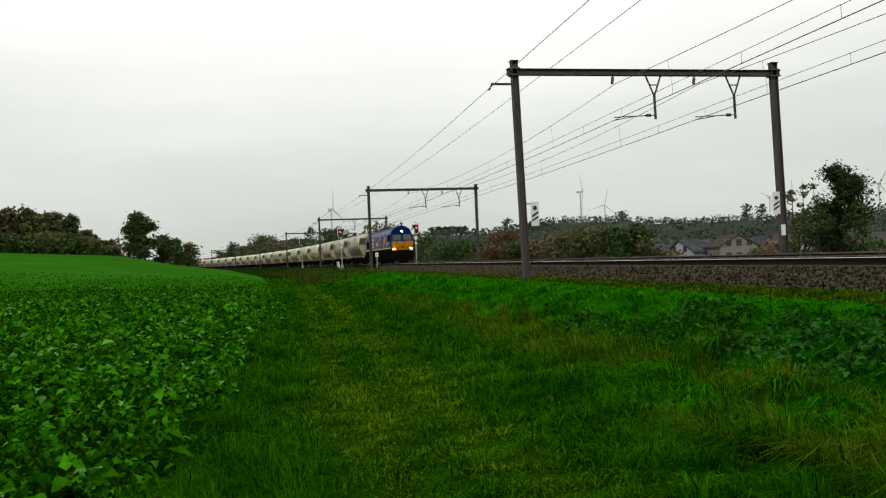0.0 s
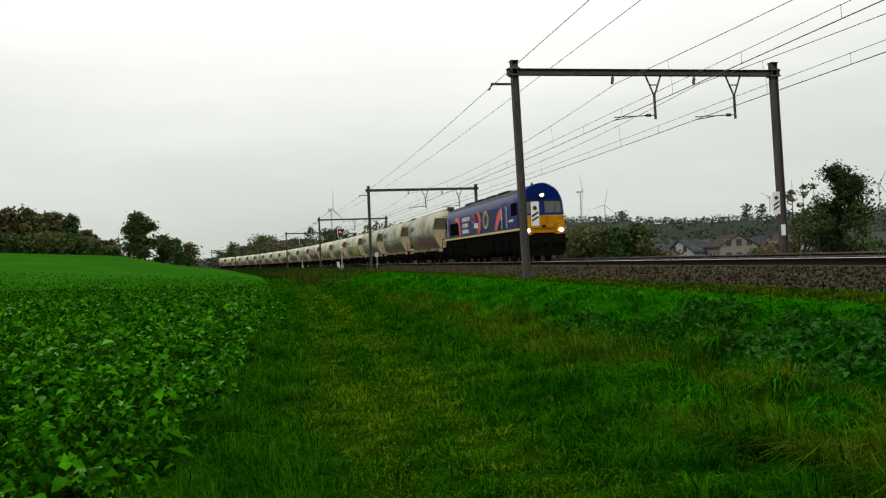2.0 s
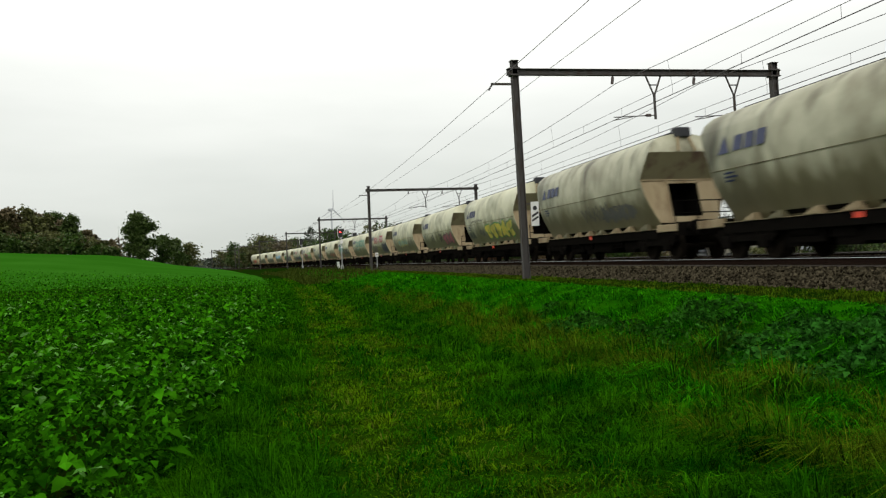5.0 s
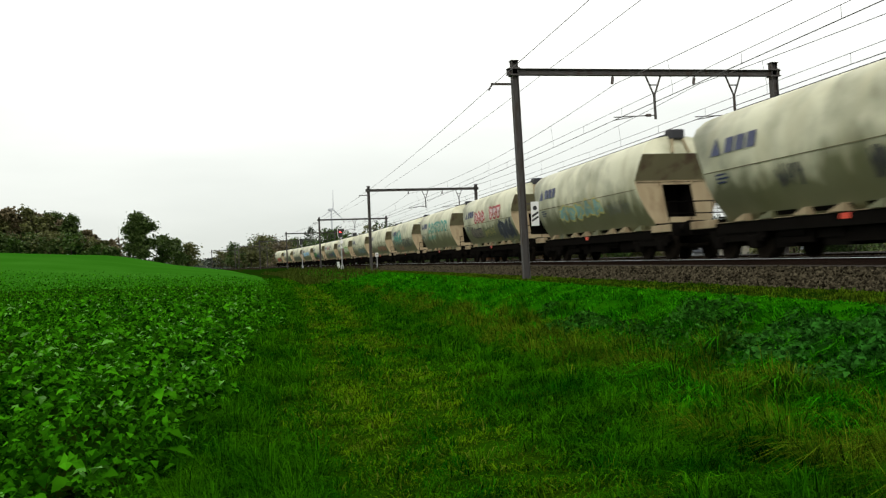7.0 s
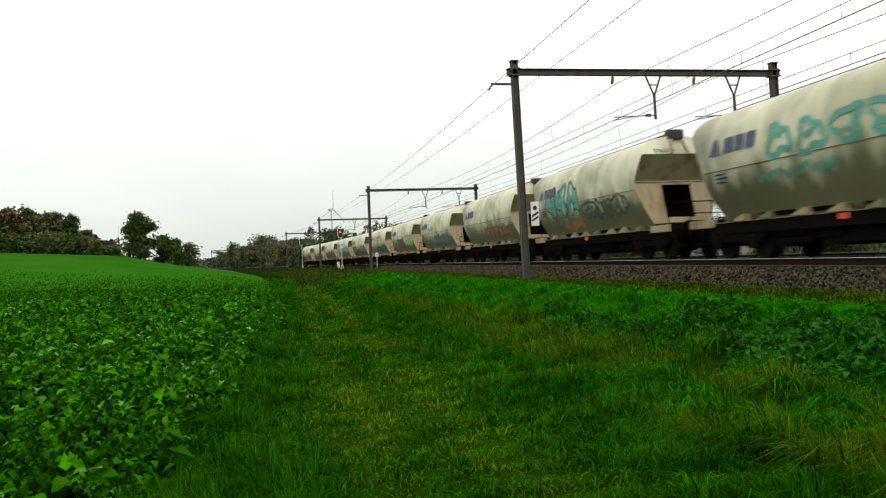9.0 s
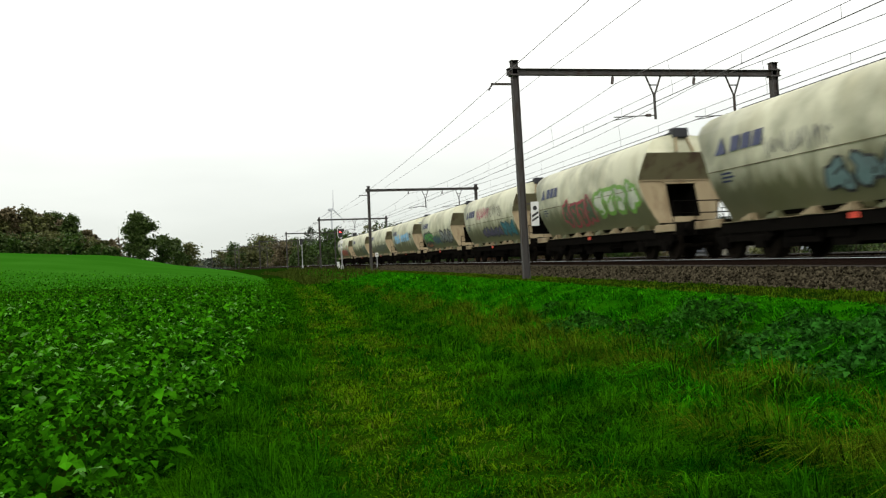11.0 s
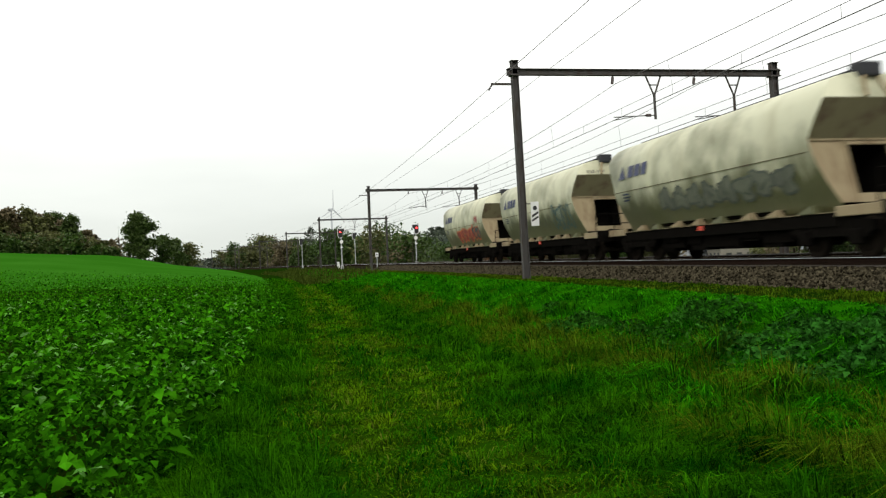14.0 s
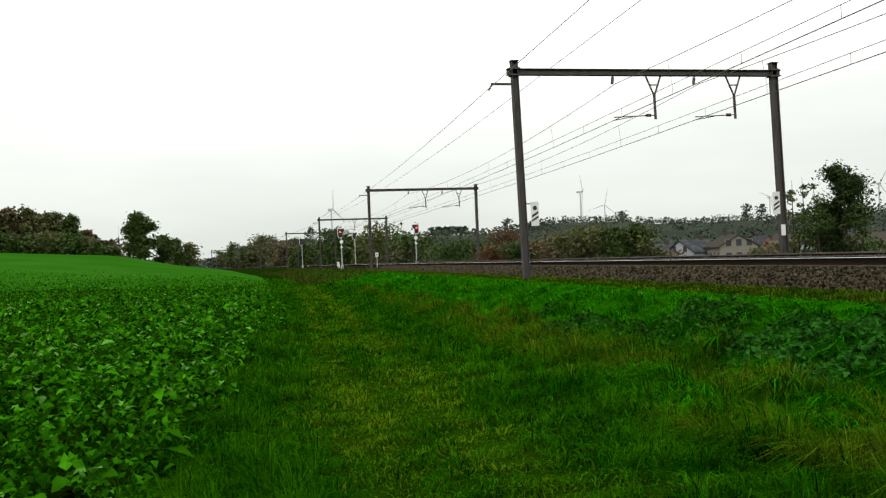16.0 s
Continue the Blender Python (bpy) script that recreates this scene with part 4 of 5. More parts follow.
tag(w[4], -5.3, -2.2, 1.45, 2.35, (0.26, 0.07, 0.09), (0.07, 0.03, 0.05), 9, 3)
scrawl(w[4], -1.6, -0.9, 1.7, 2.4, BLK, 10)
scrawl(w[4], 1.4, 2.4, 1.8, 2.4, BLK, 11)
tag(w[5], -2.2, 2.8, 1.8, 2.55, (0.16, 0.3, 0.27), (0.4, 0.36, 0.1), 12, 5)
scrawl(w[5], -4.6, -2.6, 1.7, 2.3, (0.12, 0.13, 0.11), 13)
tag(w[6], 0.3, 2.9, 2.6, 3.3, (0.5, 0.4, 0.37), RED, 14, 3, 0.12)
tag(w[6], -1.6, 1.0, 1.6, 2.2, (0.22, 0.2, 0.06), (0.07, 0.1, 0.04), 70, 4)
tag(w[6], -3.3, -0.9, 2.6, 3.4, (0.5, 0.4, 0.38), RED, 15, 3, 0.13)
tag(w[6], -5.4, -2.4, 1.42, 2.5, (0.015, 0.017, 0.03), (0.02, 0.03, 0.07), 16, 4)
tag(w[6], 1.5, 4.2, 1.6, 2.3, (0.16, 0.13, 0.1), BLK, 42, 4)
for i in range(6):
    tag(w[7], 2.6 - 1.25 * i - 0.95, 2.6 - 1.25 * i, 2.55, 3.35, None, TEAL, 20 + i, 1, 0.17)
scrawl(w[7], 0.0, 3.2, 2.0, 2.35, TEAL, 17, 0.1)
tag(w[8], 0.2, 4.4, 2.0, 3.5, TEAL, (0.015, 0.03, 0.03), 18, 3, 0.08)
tag(w[8], -4.6, -0.1, 1.75, 2.5, None, (0.05, 0.06, 0.06), 19, 6, 0.11)
tag(w[8], 0.2, 2.6, 1.4, 1.9, (0.24, 0.13, 0.07), None, 30, 3)
cap_scrawl(w[8], NVY, 31)
tag(w[9], -5.0, 0.6, 1.5, 2.2, (0.28, 0.11, 0.05), (0.05, 0.07, 0.05), 32, 6)
tag(w[10], -4.6, 1.0, 1.5, 2.3, (0.12, 0.2, 0.2), BLK, 33, 6)
scrawl(w[10], 0.5, 3.0, 2.6, 3.2, (0.1, 0.1, 0.1), 60)
tag(w[11], -1.0, 2.6, 1.5, 2.7, (0.05, 0.09, 0.035), (0.33, 0.04, 0.06), 34, 4, 0.11)
tag(w[11], -5.3, -1.2, 1.75, 2.9, (0.5, 0.52, 0.42), (0.16, 0.34, 0.05), 35, 4, 0.16)
scrawl(w[12], -0.5, 2.6, 2.75, 3.5, PNK, 36, 0.1)
scrawl(w[12], -3.2, 0.3, 2.7, 3.5, BLK, 37, 0.06)
tag(w[12], -2.8, 1.6, 1.55, 2.15, (0.07, 0.06, 0.12), BLK, 38, 5)
tag(w[12], -5.5, -2.9, 1.5, 2.4, (0.02, 0.15, 0.19), (0.015, 0.05, 0.06), 39, 3)
tag(w[13], 1.6, 5.0, 1.7, 2.65, (0.07, 0.42, 0.04), BLK, 40, 4, 0.16)
tag(w[13], 2.6, 5.1, 1.4, 1.8, (0.5, 0.16, 0.06), BLK, 71, 3, 0.1)
tag(w[13], -1.2, 1.4, 1.5, 2.3, NVY, (0.07, 0.16, 0.06), 41, 4)
tag(w[13], -5.4, -1.4, 1.6, 2.65, (0.19, 0.2, 0.2), BLK, 43, 3, 0.13)
tag(w[14], -3.6, 0.9, 2.2, 3.1, LBL, None, 44, 5)
tag(w[14], 1.5, 4.4, 2.1, 3.1, LBL, None, 45, 4)
cap_scrawl(w[14], NVY, 46)
scrawl(w[14], -4.6, -3.7, 2.4, 3.1, BLK, 47)
tag(w[15], -4.8, 2.5, 1.6, 2.35, (0.13, 0.14, 0.1), (0.08, 0.09, 0.07), 48, 8)
tag(w[16], -5.1, -2.6, 1.5, 2.6, None, (0.05, 0.11, 0.11), 49, 4, 0.1)
scrawl(w[16], -2.4, 1.5, 1.6, 2.3, (0.1, 0.11, 0.07), 50, 0.08)
cap_scrawl(w[16], (0.15, 0.15, 0.13), 51)
tag(w[17], -4.2, 1.9, 1.45, 2.45, (0.3, 0.03, 0.03), (0.5, 0.14, 0.04), 52, 6, 0.1)
tag(w[17], -4.4, -2.6, 1.6, 2.4, (0.06, 0.1, 0.1), BLK, 53, 2)
scrawl(w[17], -4.3, -3.4, 2.6, 3.1, RED, 54, 0.07)


# ---- plants ----
def leafmat(name, c1, c2, island=0.35, rough=0.55, trans=0.15, spec=0.3, scale=0.8, contrast=0.0):
    return mat(name, c1, c2, rough, scale=scale, detail=4 if contrast else 2, island=island, trans=trans, spec=spec, contrast=contrast)


M_GRASS = leafmat("lush_grass", (0.004, 0.044, 0.0004), (0.027, 0.115, 0.0012), spec=0.0, island=0.85, scale=1.3, contrast=0.16)
M_GRASS_PATH = leafmat("trodden_grass", (0.07, 0.135, 0.0022), (0.024, 0.09, 0.001), spec=0.0, island=0.85, scale=1.8, contrast=0.18)
M_GRASS_SLOPE = leafmat("bank_grass", (0.008, 0.105, 0.0006), (0.03, 0.2, 0.0018), spec=0.0, island=0.85, scale=0.9, contrast=0.18)
M_BENCH = leafmat("worn_olive_grass", (0.06, 0.095, 0.005), (0.022, 0.06, 0.002), spec=0.0, island=0.85, scale=1.2, contrast=0.16)
M_DRY = leafmat("dry_grass", (0.085, 0.125, 0.006), (0.02, 0.07, 0.0015), spec=0.0, island=0.85, scale=1.5, contrast=0.18)
M_CROP = leafmat("crop_leaf", (0.006, 0.056, 0.0008), (0.04, 0.18, 0.0035), island=0.8, rough=0.6, spec=0.0, scale=2.2, contrast=0.2)
# the crop leaf's greens darkened, to put the near corner's shade into the herbs
M_HERB = leafmat("shade_toned_herb_leaf", (0.004, 0.036, 0.0006), (0.02, 0.095, 0.0016), island=0.8, rough=0.6, spec=0.0, scale=2.0, contrast=0.2)
# a paler green stands in for the sky's sheen on some leaves
M_CROP_SHEEN_TINT = leafmat("sheen_tinted_crop_leaf", (0.05, 0.19, 0.012), (0.075, 0.23, 0.022), island=0.5, rough=0.5, spec=0.1)
M_NETTLE = leafmat("nettle_leaf", (0.006, 0.045, 0.002), (0.03, 0.115, 0.012), island=0.8, spec=0.0)
M_LEAF_DARK = leafmat("dark_tree_leaf", (0.038, 0.068, 0.014), (0.06, 0.09, 0.02), island=0.3, spec=0.15)
M_LEAF_OLIVE = leafmat("olive_tree_leaf", (0.085, 0.092, 0.03), (0.105, 0.112, 0.036), island=0.3, spec=0.15)
M_LEAF_BROWN = leafmat("autumn_tree_leaf", (0.14, 0.112, 0.058), (0.11, 0.09, 0.048), island=0.3, spec=0.15)
M_LEAF_RUST = leafmat("rusty_autumn_leaf", (0.13, 0.06, 0.025), (0.09, 0.055, 0.022), island=0.4, spec=0.15)
M_LEAF_GREEN = leafmat("green_shrub_leaf", (0.042, 0.08, 0.011), (0.032, 0.065, 0.011), island=0.4, spec=0.15)
# the haze of distance is mixed into this grey-green
M_FAR = mat("haze_tinted_crown", (0.056, 0.072, 0.052), (0.072, 0.082, 0.062), 0.95, scale=0.05, detail=4, island=0.25, contrast=0.2)
M_STRAW = leafmat("straw_blade", (0.12, 0.15, 0.02), (0.08, 0.12, 0.008), spec=0.0)
M_WEED = leafmat("rank_weed", (0.03, 0.05, 0.006), (0.045, 0.06, 0.009), spec=0.0, island=0.5)
M_BARK = mat("tree_bark", (0.06, 0.05, 0.04), (0.035, 0.03, 0.025), 0.9, scale=6, bump=0.5)
rng = np.random.RandomState(11)


def blades(name, x, y, h, w, material, label, lean=0.5, category="grass", head=None):
    n = len(x)
    z = land(x, y) - 0.01
    a = rng.uniform(0, 2 * math.pi, n) if head is None else head
    d = np.stack([np.cos(a), np.sin(a)], 1)
    side = np.stack([-d[:, 1], d[:, 0]], 1) * w[:, None] / 2
    l = rng.uniform(0.1, lean, n) * h
    co = np.zeros((n, 5, 3))
    base = np.stack([x, y], 1)
    mid = base + d * (l * 0.35)[:, None]
    tip = base + d * l[:, None]
    co[:, 0, :2], co[:, 1, :2] = base - side, base + side
    co[:, 2, :2], co[:, 3, :2] = mid + side * 0.8, mid - side * 0.8
    co[:, 4, :2] = tip
    co[:, 0, 2] = co[:, 1, 2] = z
    co[:, 2, 2] = co[:, 3, 2] = z + h * 0.6
    co[:, 4, 2] = z + h * rng.uniform(0.85, 1.0, n) * np.clip(1.1 - 0.36 * l / h, 0.12, 1.0)
    f = np.array([[0, 1, 2], [0, 2, 3], [3, 2, 4]])
    faces = (np.arange(n)[:, None, None] * 5 + f[None]).reshape(-1, 3)
    ob = raw(name, co.reshape(-1, 3), faces, material)
    return tagged(ob, label, category, kind="stuff")


def scatter(n, r0, r1, fall, inside):
    """Random spots round the place where the path is walked, denser near it, kept where inside(s, u) holds."""
    r = (r0 ** fall + (r1 ** fall - r0 ** fall) * rng.rand(n)) ** (1 / fall)
    a = np.where(rng.rand(n) < 0.9, rng.uniform(radians(-80), radians(80), n), rng.uniform(radians(80), radians(280), n))
    x, y = -13.65 + r * np.sin(a), r * np.cos(a)
    s, u = line_coords(x, y)
    ok = inside(s, u, x, y)
    return x[ok], y[ok], r[ok], s[ok], u[ok]


def strip(n, u0, u1, s0=3.5, s1=95.0, lean_in=1.2):
    """Random spots on a strip beside the line, denser where the path passes close."""
    s = s0 * (s1 / s0) ** (rng.rand(n) ** lean_in)
    s = np.where(rng.rand(n) < 0.06, rng.uniform(-8, s0, n), s)
    u = rng.uniform(u0, u1, n)
    a = np.maximum(0, s - S0) / RAD
    x, y = np.where(s > S0, -RAD + (RAD + u) * np.cos(a), u), np.where(s > S0, S0 + (RAD + u) * np.sin(a), s)
    return x, y, np.hypot(x + 13.65, y), s, u


def keep_where(spots, ok):
    return [v[ok(*spots)] for v in spots]


wob = lambda x, y: bumps(x, y, 4.0, 21) * 0.9 + bumps(x, y, 1.3, 22) * 0.5


def lie(x, y, down=None, loose=0.9):
    """Headings of blades that lie over in swathes, downhill where a bearing is given."""
    if down is None:
        return 9.0 * bumps(x, y, 1.3, 51) + rng.normal(size=len(x)) * loose
    return down + 1.6 * bumps(x, y, 1.0, 54) + rng.normal(size=len(x)) * loose


def lumpy(x, y):
    """Uneven growth: tufts a hand wide on swells a stride wide."""
    return np.clip(0.8 + 1.3 * bumps(x, y, 0.42, 52) + 0.9 * bumps(x, y, 1.3, 53), 0.25, 1.8)


# the mown track, with yellowed wheel lines
x, y, r, s, u = keep_where(strip(185000, -15.0, -9.2), lambda x, y, r, s, u: (u > -14.8 + 0.4 * wob(x, y)) & (u < -9.6 + 0.5 * wob(x, y)))
yel = 0.6 * np.exp(-((u + 12.1) / 0.4) ** 2) + 0.6 * np.exp(-((u + 13.05) / 0.3) ** 2) + 0.7 * wob(x, y) + 0.25 * np.exp(-((u + 12.5) / 0.9) ** 2) - 0.25 * np.exp(-((u + 10.9) / 0.5) ** 2)
is_y = yel + rng.uniform(-0.4, 0.4, len(x)) > 0.5
rank = np.clip(np.abs(u + 12.5) - 0.9, 0, 1.2)
hh = np.where(is_y, rng.uniform(0.045, 0.09, len(x)), rng.uniform(0.05, 0.13, len(x))) * (1 + 0.004 * r) * lumpy(x, y) * (1 + 0.75 * rank)
ww = (0.0045 + 0.0007 * r) * rng.uniform(0.6, 1.5, len(x))
hd = lie(x, y)
pale = is_y & (rng.rand(len(x)) < 0.06)
is_y = is_y & ~pale
gr = ~is_y & ~pale
blades("dry_path_blades", x[pale], y[pale], hh[pale] * 1.2, ww[pale], M_STRAW, "pale dry grass blades on the wheel lines", 2.4, head=hd[pale])
blades("path_grass", x[is_y], y[is_y], hh[is_y], ww[is_y], M_GRASS_PATH, "short trodden yellow-green grass of a field track", 2.6, head=hd[is_y])
blades("track_grass", x[gr], y[gr], hh[gr], ww[gr], M_GRASS, "deep green grass beside the wheel lines", 2.4, head=hd[gr])
# the bank: long grass combed downhill
x, y, r, s, u = keep_where(strip(105000, -10.2, -4.8, 5.0, 120), lambda x, y, r, s, u: (u > -9.9 + 0.5 * wob(x, y)) & (u < -5.3 + 0.2 * wob(x, y)))
hh = rng.uniform(0.09, 0.22, len(x)) * lumpy(x, y) * np.interp(u, [-7.2, -6.3, -5.3], [1.0, 0.55, 0.2])
blades("bank_grass", x, y, hh, (0.006 + 0.0008 * r) * rng.uniform(0.6, 1.4, len(x)), M_GRASS_SLOPE, "bright lush grass combed down the railway bank", 2.8, head=lie(x, y, math.pi, 0.7))
# the bench beside the ballast: short and olive
x, y, r, s, u = keep_where(strip(30000, -5.9, -3.2, 7.0, 110), lambda x, y, r, s, u: (u > -5.5 + 0.35 * wob(x, y)) & (u < -3.5 + 0.2 * wob(x, y)))
blades("bench_grass", x, y, rng.uniform(0.03, 0.09, len(x)) * lumpy(x, y), 0.006 + 0.0008 * r, M_BENCH, "short worn olive grass beside the ballast", 1.6, head=lie(x, y))
# rough tussocks at the foot of the bank
x, y, r, s, u = scatter(90000, 3.0, 60, 0.8, lambda s, u, x, y: (np.abs(u + 9.3 - 0.3 * wob(x, y)) < 0.9) & (wob(x, y) > 0.0))
hh = rng.uniform(0.16, 0.46, len(x))
mx = rng.rand(len(x)) < 0.55
blades("tussock_grass", x[mx], y[mx], hh[mx], (0.005 + 0.0004 * r)[mx], M_DRY, "straw-coloured tussocks at the foot of the bank", 2.0)
blades("tussock_grass", x[~mx], y[~mx], hh[~mx] * 0.9, (0.006 + 0.0005 * r)[~mx], M_GRASS, "dark green rough grass tussocks", 1.8)


def tufts(name, n, per, inside, h0, h1, material, label, seed, lean=1.5, spread=0.13, r1=45):
    """Tussocks: blades that spring from one root and droop outwards and down the slope."""
    x, y, r, s, u = scatter(n, 3.2, r1, 0.8, inside)
    q = np.random.RandomState(seed)
    size = q.uniform(0.55, 1.25, len(x))
    a = q.uniform(0, 2 * math.pi, (len(x), per))
    d = np.sqrt(q.rand(len(x), per)) * spread * size[:, None]
    bx, by = (x[:, None] + d * np.cos(a)).ravel(), (y[:, None] + d * np.sin(a)).ravel()
    hd = np.arctan2(np.sin(a), np.cos(a) - 0.5).ravel()
    h = (q.uniform(h0, h1, (len(x), per)) * size[:, None]).ravel()
    w = (0.0042 + 0.0004 * np.repeat(r, per)) * q.uniform(0.7, 1.3, len(bx))
    blades(name, bx, by, h, w, material, label, lean, head=hd)


tufts("bank_tussocks", 5000, 80, lambda s, u, x, y: (u > -9.2) & (u < -6.6), 0.12, 0.26, M_GRASS_SLOPE, "drooping bright grass tussocks on the railway bank", 61)
tufts("bank_tussocks", 3000, 50, lambda s, u, x, y: (u > -9.2) & (u < -6.5), 0.12, 0.24, M_GRASS, "darker grass tussocks on the railway bank", 62)
tufts("foot_tussocks", 9000, 70, lambda s, u, x, y: (u > -10.2 + 0.4 * wob(x, y)) & (u < -8.3 + 0.4 * wob(x, y)) & (wob(x, y) > -0.35), 0.2, 0.44, M_DRY, "straw-yellow drooping tussocks at the bank foot", 63, 2.2, 0.12)
tufts("foot_tussocks", 5000, 50, lambda s, u, x, y: (u > -10.4 + 0.4 * wob(x, y)) & (u < -8.6 + 0.4 * wob(x, y)), 0.18, 0.4, M_GRASS, "green drooping tussocks at the bank foot", 64, 1.6, 0.12)
tufts("verge_tussocks", 6000, 45, lambda s, u, x, y: (u > -14.6) & (u < -13.5 + 0.2 * wob(x, y)), 0.14, 0.34, M_GRASS, "dark green tussocks along the crop edge", 65, 1.9, 0.1)
tufts("bench_tussocks", 5000, 40, lambda s, u, x, y: (u > -5.5) & (u < -3.7), 0.05, 0.12, M_BENCH, "short olive grass tufts beside the ballast", 66, 1.5, 0.12, 70)
# a rank dark verge farther along
x, y, r, s, u = scatter(300000, 45, 170, 1.0, lambda s, u, x, y: (u > -12.5) & (u < -6.2) & (s > 62 + 6 * wob(x, y)) & (s < 165))
blades("rank_verge", x, y, rng.uniform(0.35, 0.95, len(x)) * np.clip(0.7 + 0.6 * wob(x, y), 0.3, 1.4), 0.03 + 0.0006 * r, M_WEED, "rank olive weeds along the foot of the line", 0.8, "weeds")


def leaves(name, c, size, material, label, up=0.55, category="plants", kind="stuff", fold=0.25, narrow=0.5):
    """Folded leaves, four triangles each, at the points c."""
    n = len(c)
    nm = rng.normal(size=(n, 3)) * (1 - up)
    nm[:, 2] += up
    nm /= np.linalg.norm(nm, axis=1)[:, None]
    t = rng.normal(size=(n, 3))
    t -= nm * (t * nm).sum(1)[:, None]
    t /= np.linalg.norm(t, axis=1)[:, None]
    b = np.cross(nm, t)
    L, W = size[:, None], size[:, None] * narrow
    co = np.stack([c - t * L / 2, c + b * W / 2 + nm * L * fold * 0.4, c - b * W / 2 + nm * L * fold * 0.4, c + t * L / 2 - nm * L * fold, c + t * L * 0.12], 1)
    f = np.array([[0, 4, 1], [0, 2, 4], [1, 4, 3], [4, 2, 3]])
    faces = (np.arange(n)[:, None, None] * 5 + f[None]).reshape(-1, 3)
    ob = raw(name, co.reshape(-1, 3), faces, material)
    if kind:
        tagged(ob, label, category, kind=kind)
    return ob


# the crop: broad leaves in a closed canopy
x, y, r, s, u = scatter(330000, 0.8, 78, 0.8, lambda s, u, x, y: (u < -14.45 + 0.4 * smoothstep(14, 26, s) - 0.9 * smoothstep(38, 60, s) + 0.35 * wob(x, y)) & (u > -75) & (rng.rand(len(x)) < np.clip((82 - np.hypot(x + 13.65, y)) / 32, 0, 1)))
hgt = 0.42 * np.clip((-14.1 + 0.3 * wob(x, y) - u) / 0.8, 0.2, 1) * (1 + 0.8 * bumps(x, y, 0.7, 31) + 0.3 * bumps(x, y, 3.0, 33))
tt = rng.rand(len(x)) ** 0.6
c = np.stack([x, y, land(x, y) + hgt * tt + 0.02], 1)
sz = rng.uniform(0.045, 0.135, len(x)) * (1 + 0.006 * r)
# a few upper leaves take the painted sheen colour
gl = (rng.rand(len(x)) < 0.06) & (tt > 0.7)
near = (r < 34) & (rng.rand(len(x)) > np.clip((r - 12) / 18, 0.3, 1))
c, sz, gl = c[~near], sz[~near], gl[~near]
leaves("crop_leaves", c[gl] + np.array([0, 0, 0.03]), sz[gl], M_CROP_SHEEN_TINT, "upper leaves of the crop, sky sheen in their pale colour", 0.6, "crop", narrow=0.55)
leaves("crop_plants", c[~gl], sz[~gl], M_CROP, "broad-leaved green catch crop covering the field", 0.5, "crop", narrow=0.62)


def lobed(name, c, az, rise, size, material, label):
    """Lobed leaves that spring from c, rise and droop; az their headings."""
    n = len(c)
    d = np.stack([np.cos(az), np.sin(az), np.zeros(n)], 1)
    b = np.stack([-np.sin(az), np.cos(az), np.zeros(n)], 1)
    t = np.array([0.0, 0.22, 0.36, 0.58, 0.8, 1.0])
    half = np.array([0.02, 0.15, 0.08, 0.25, 0.19])
    mid = c[:, None] + d[:, None] * (size[:, None] * t)[:, :, None] * np.cos(rise)[:, None, None]
    mid[:, :, 2] += size[:, None] * (np.sin(rise)[:, None] * 1.3 * t - 0.62 * t * t)
    twist = rng.normal(size=n) * 0.35
    w = size[:, None] * half * rng.uniform(0.75, 1.25, (n, 5))
    up = np.zeros((n, 5, 3))
    up[:, :, 2] = w
    left = mid[:, :5] + b[:, None] * w[:, :, None] + up * (0.35 + twist)[:, None, None]
    right = mid[:, :5] - b[:, None] * w[:, :, None] + up * (0.35 - twist)[:, None, None]
    f = []
    for i in range(4):
        f += [(i, i + 1, 7 + i), (i, 7 + i, 6 + i), (i, 11 + i, 12 + i), (i, 12 + i, i + 1)]
    f += [(4, 5, 10), (4, 15, 5)]
    co = np.concatenate([mid, left, right], 1)
    faces = (np.arange(n)[:, None, None] * 16 + np.array(f)[None]).reshape(-1, 3)
    return tagged(raw(name, co.reshape(-1, 3), faces, material, True), label, "crop", kind="stuff")


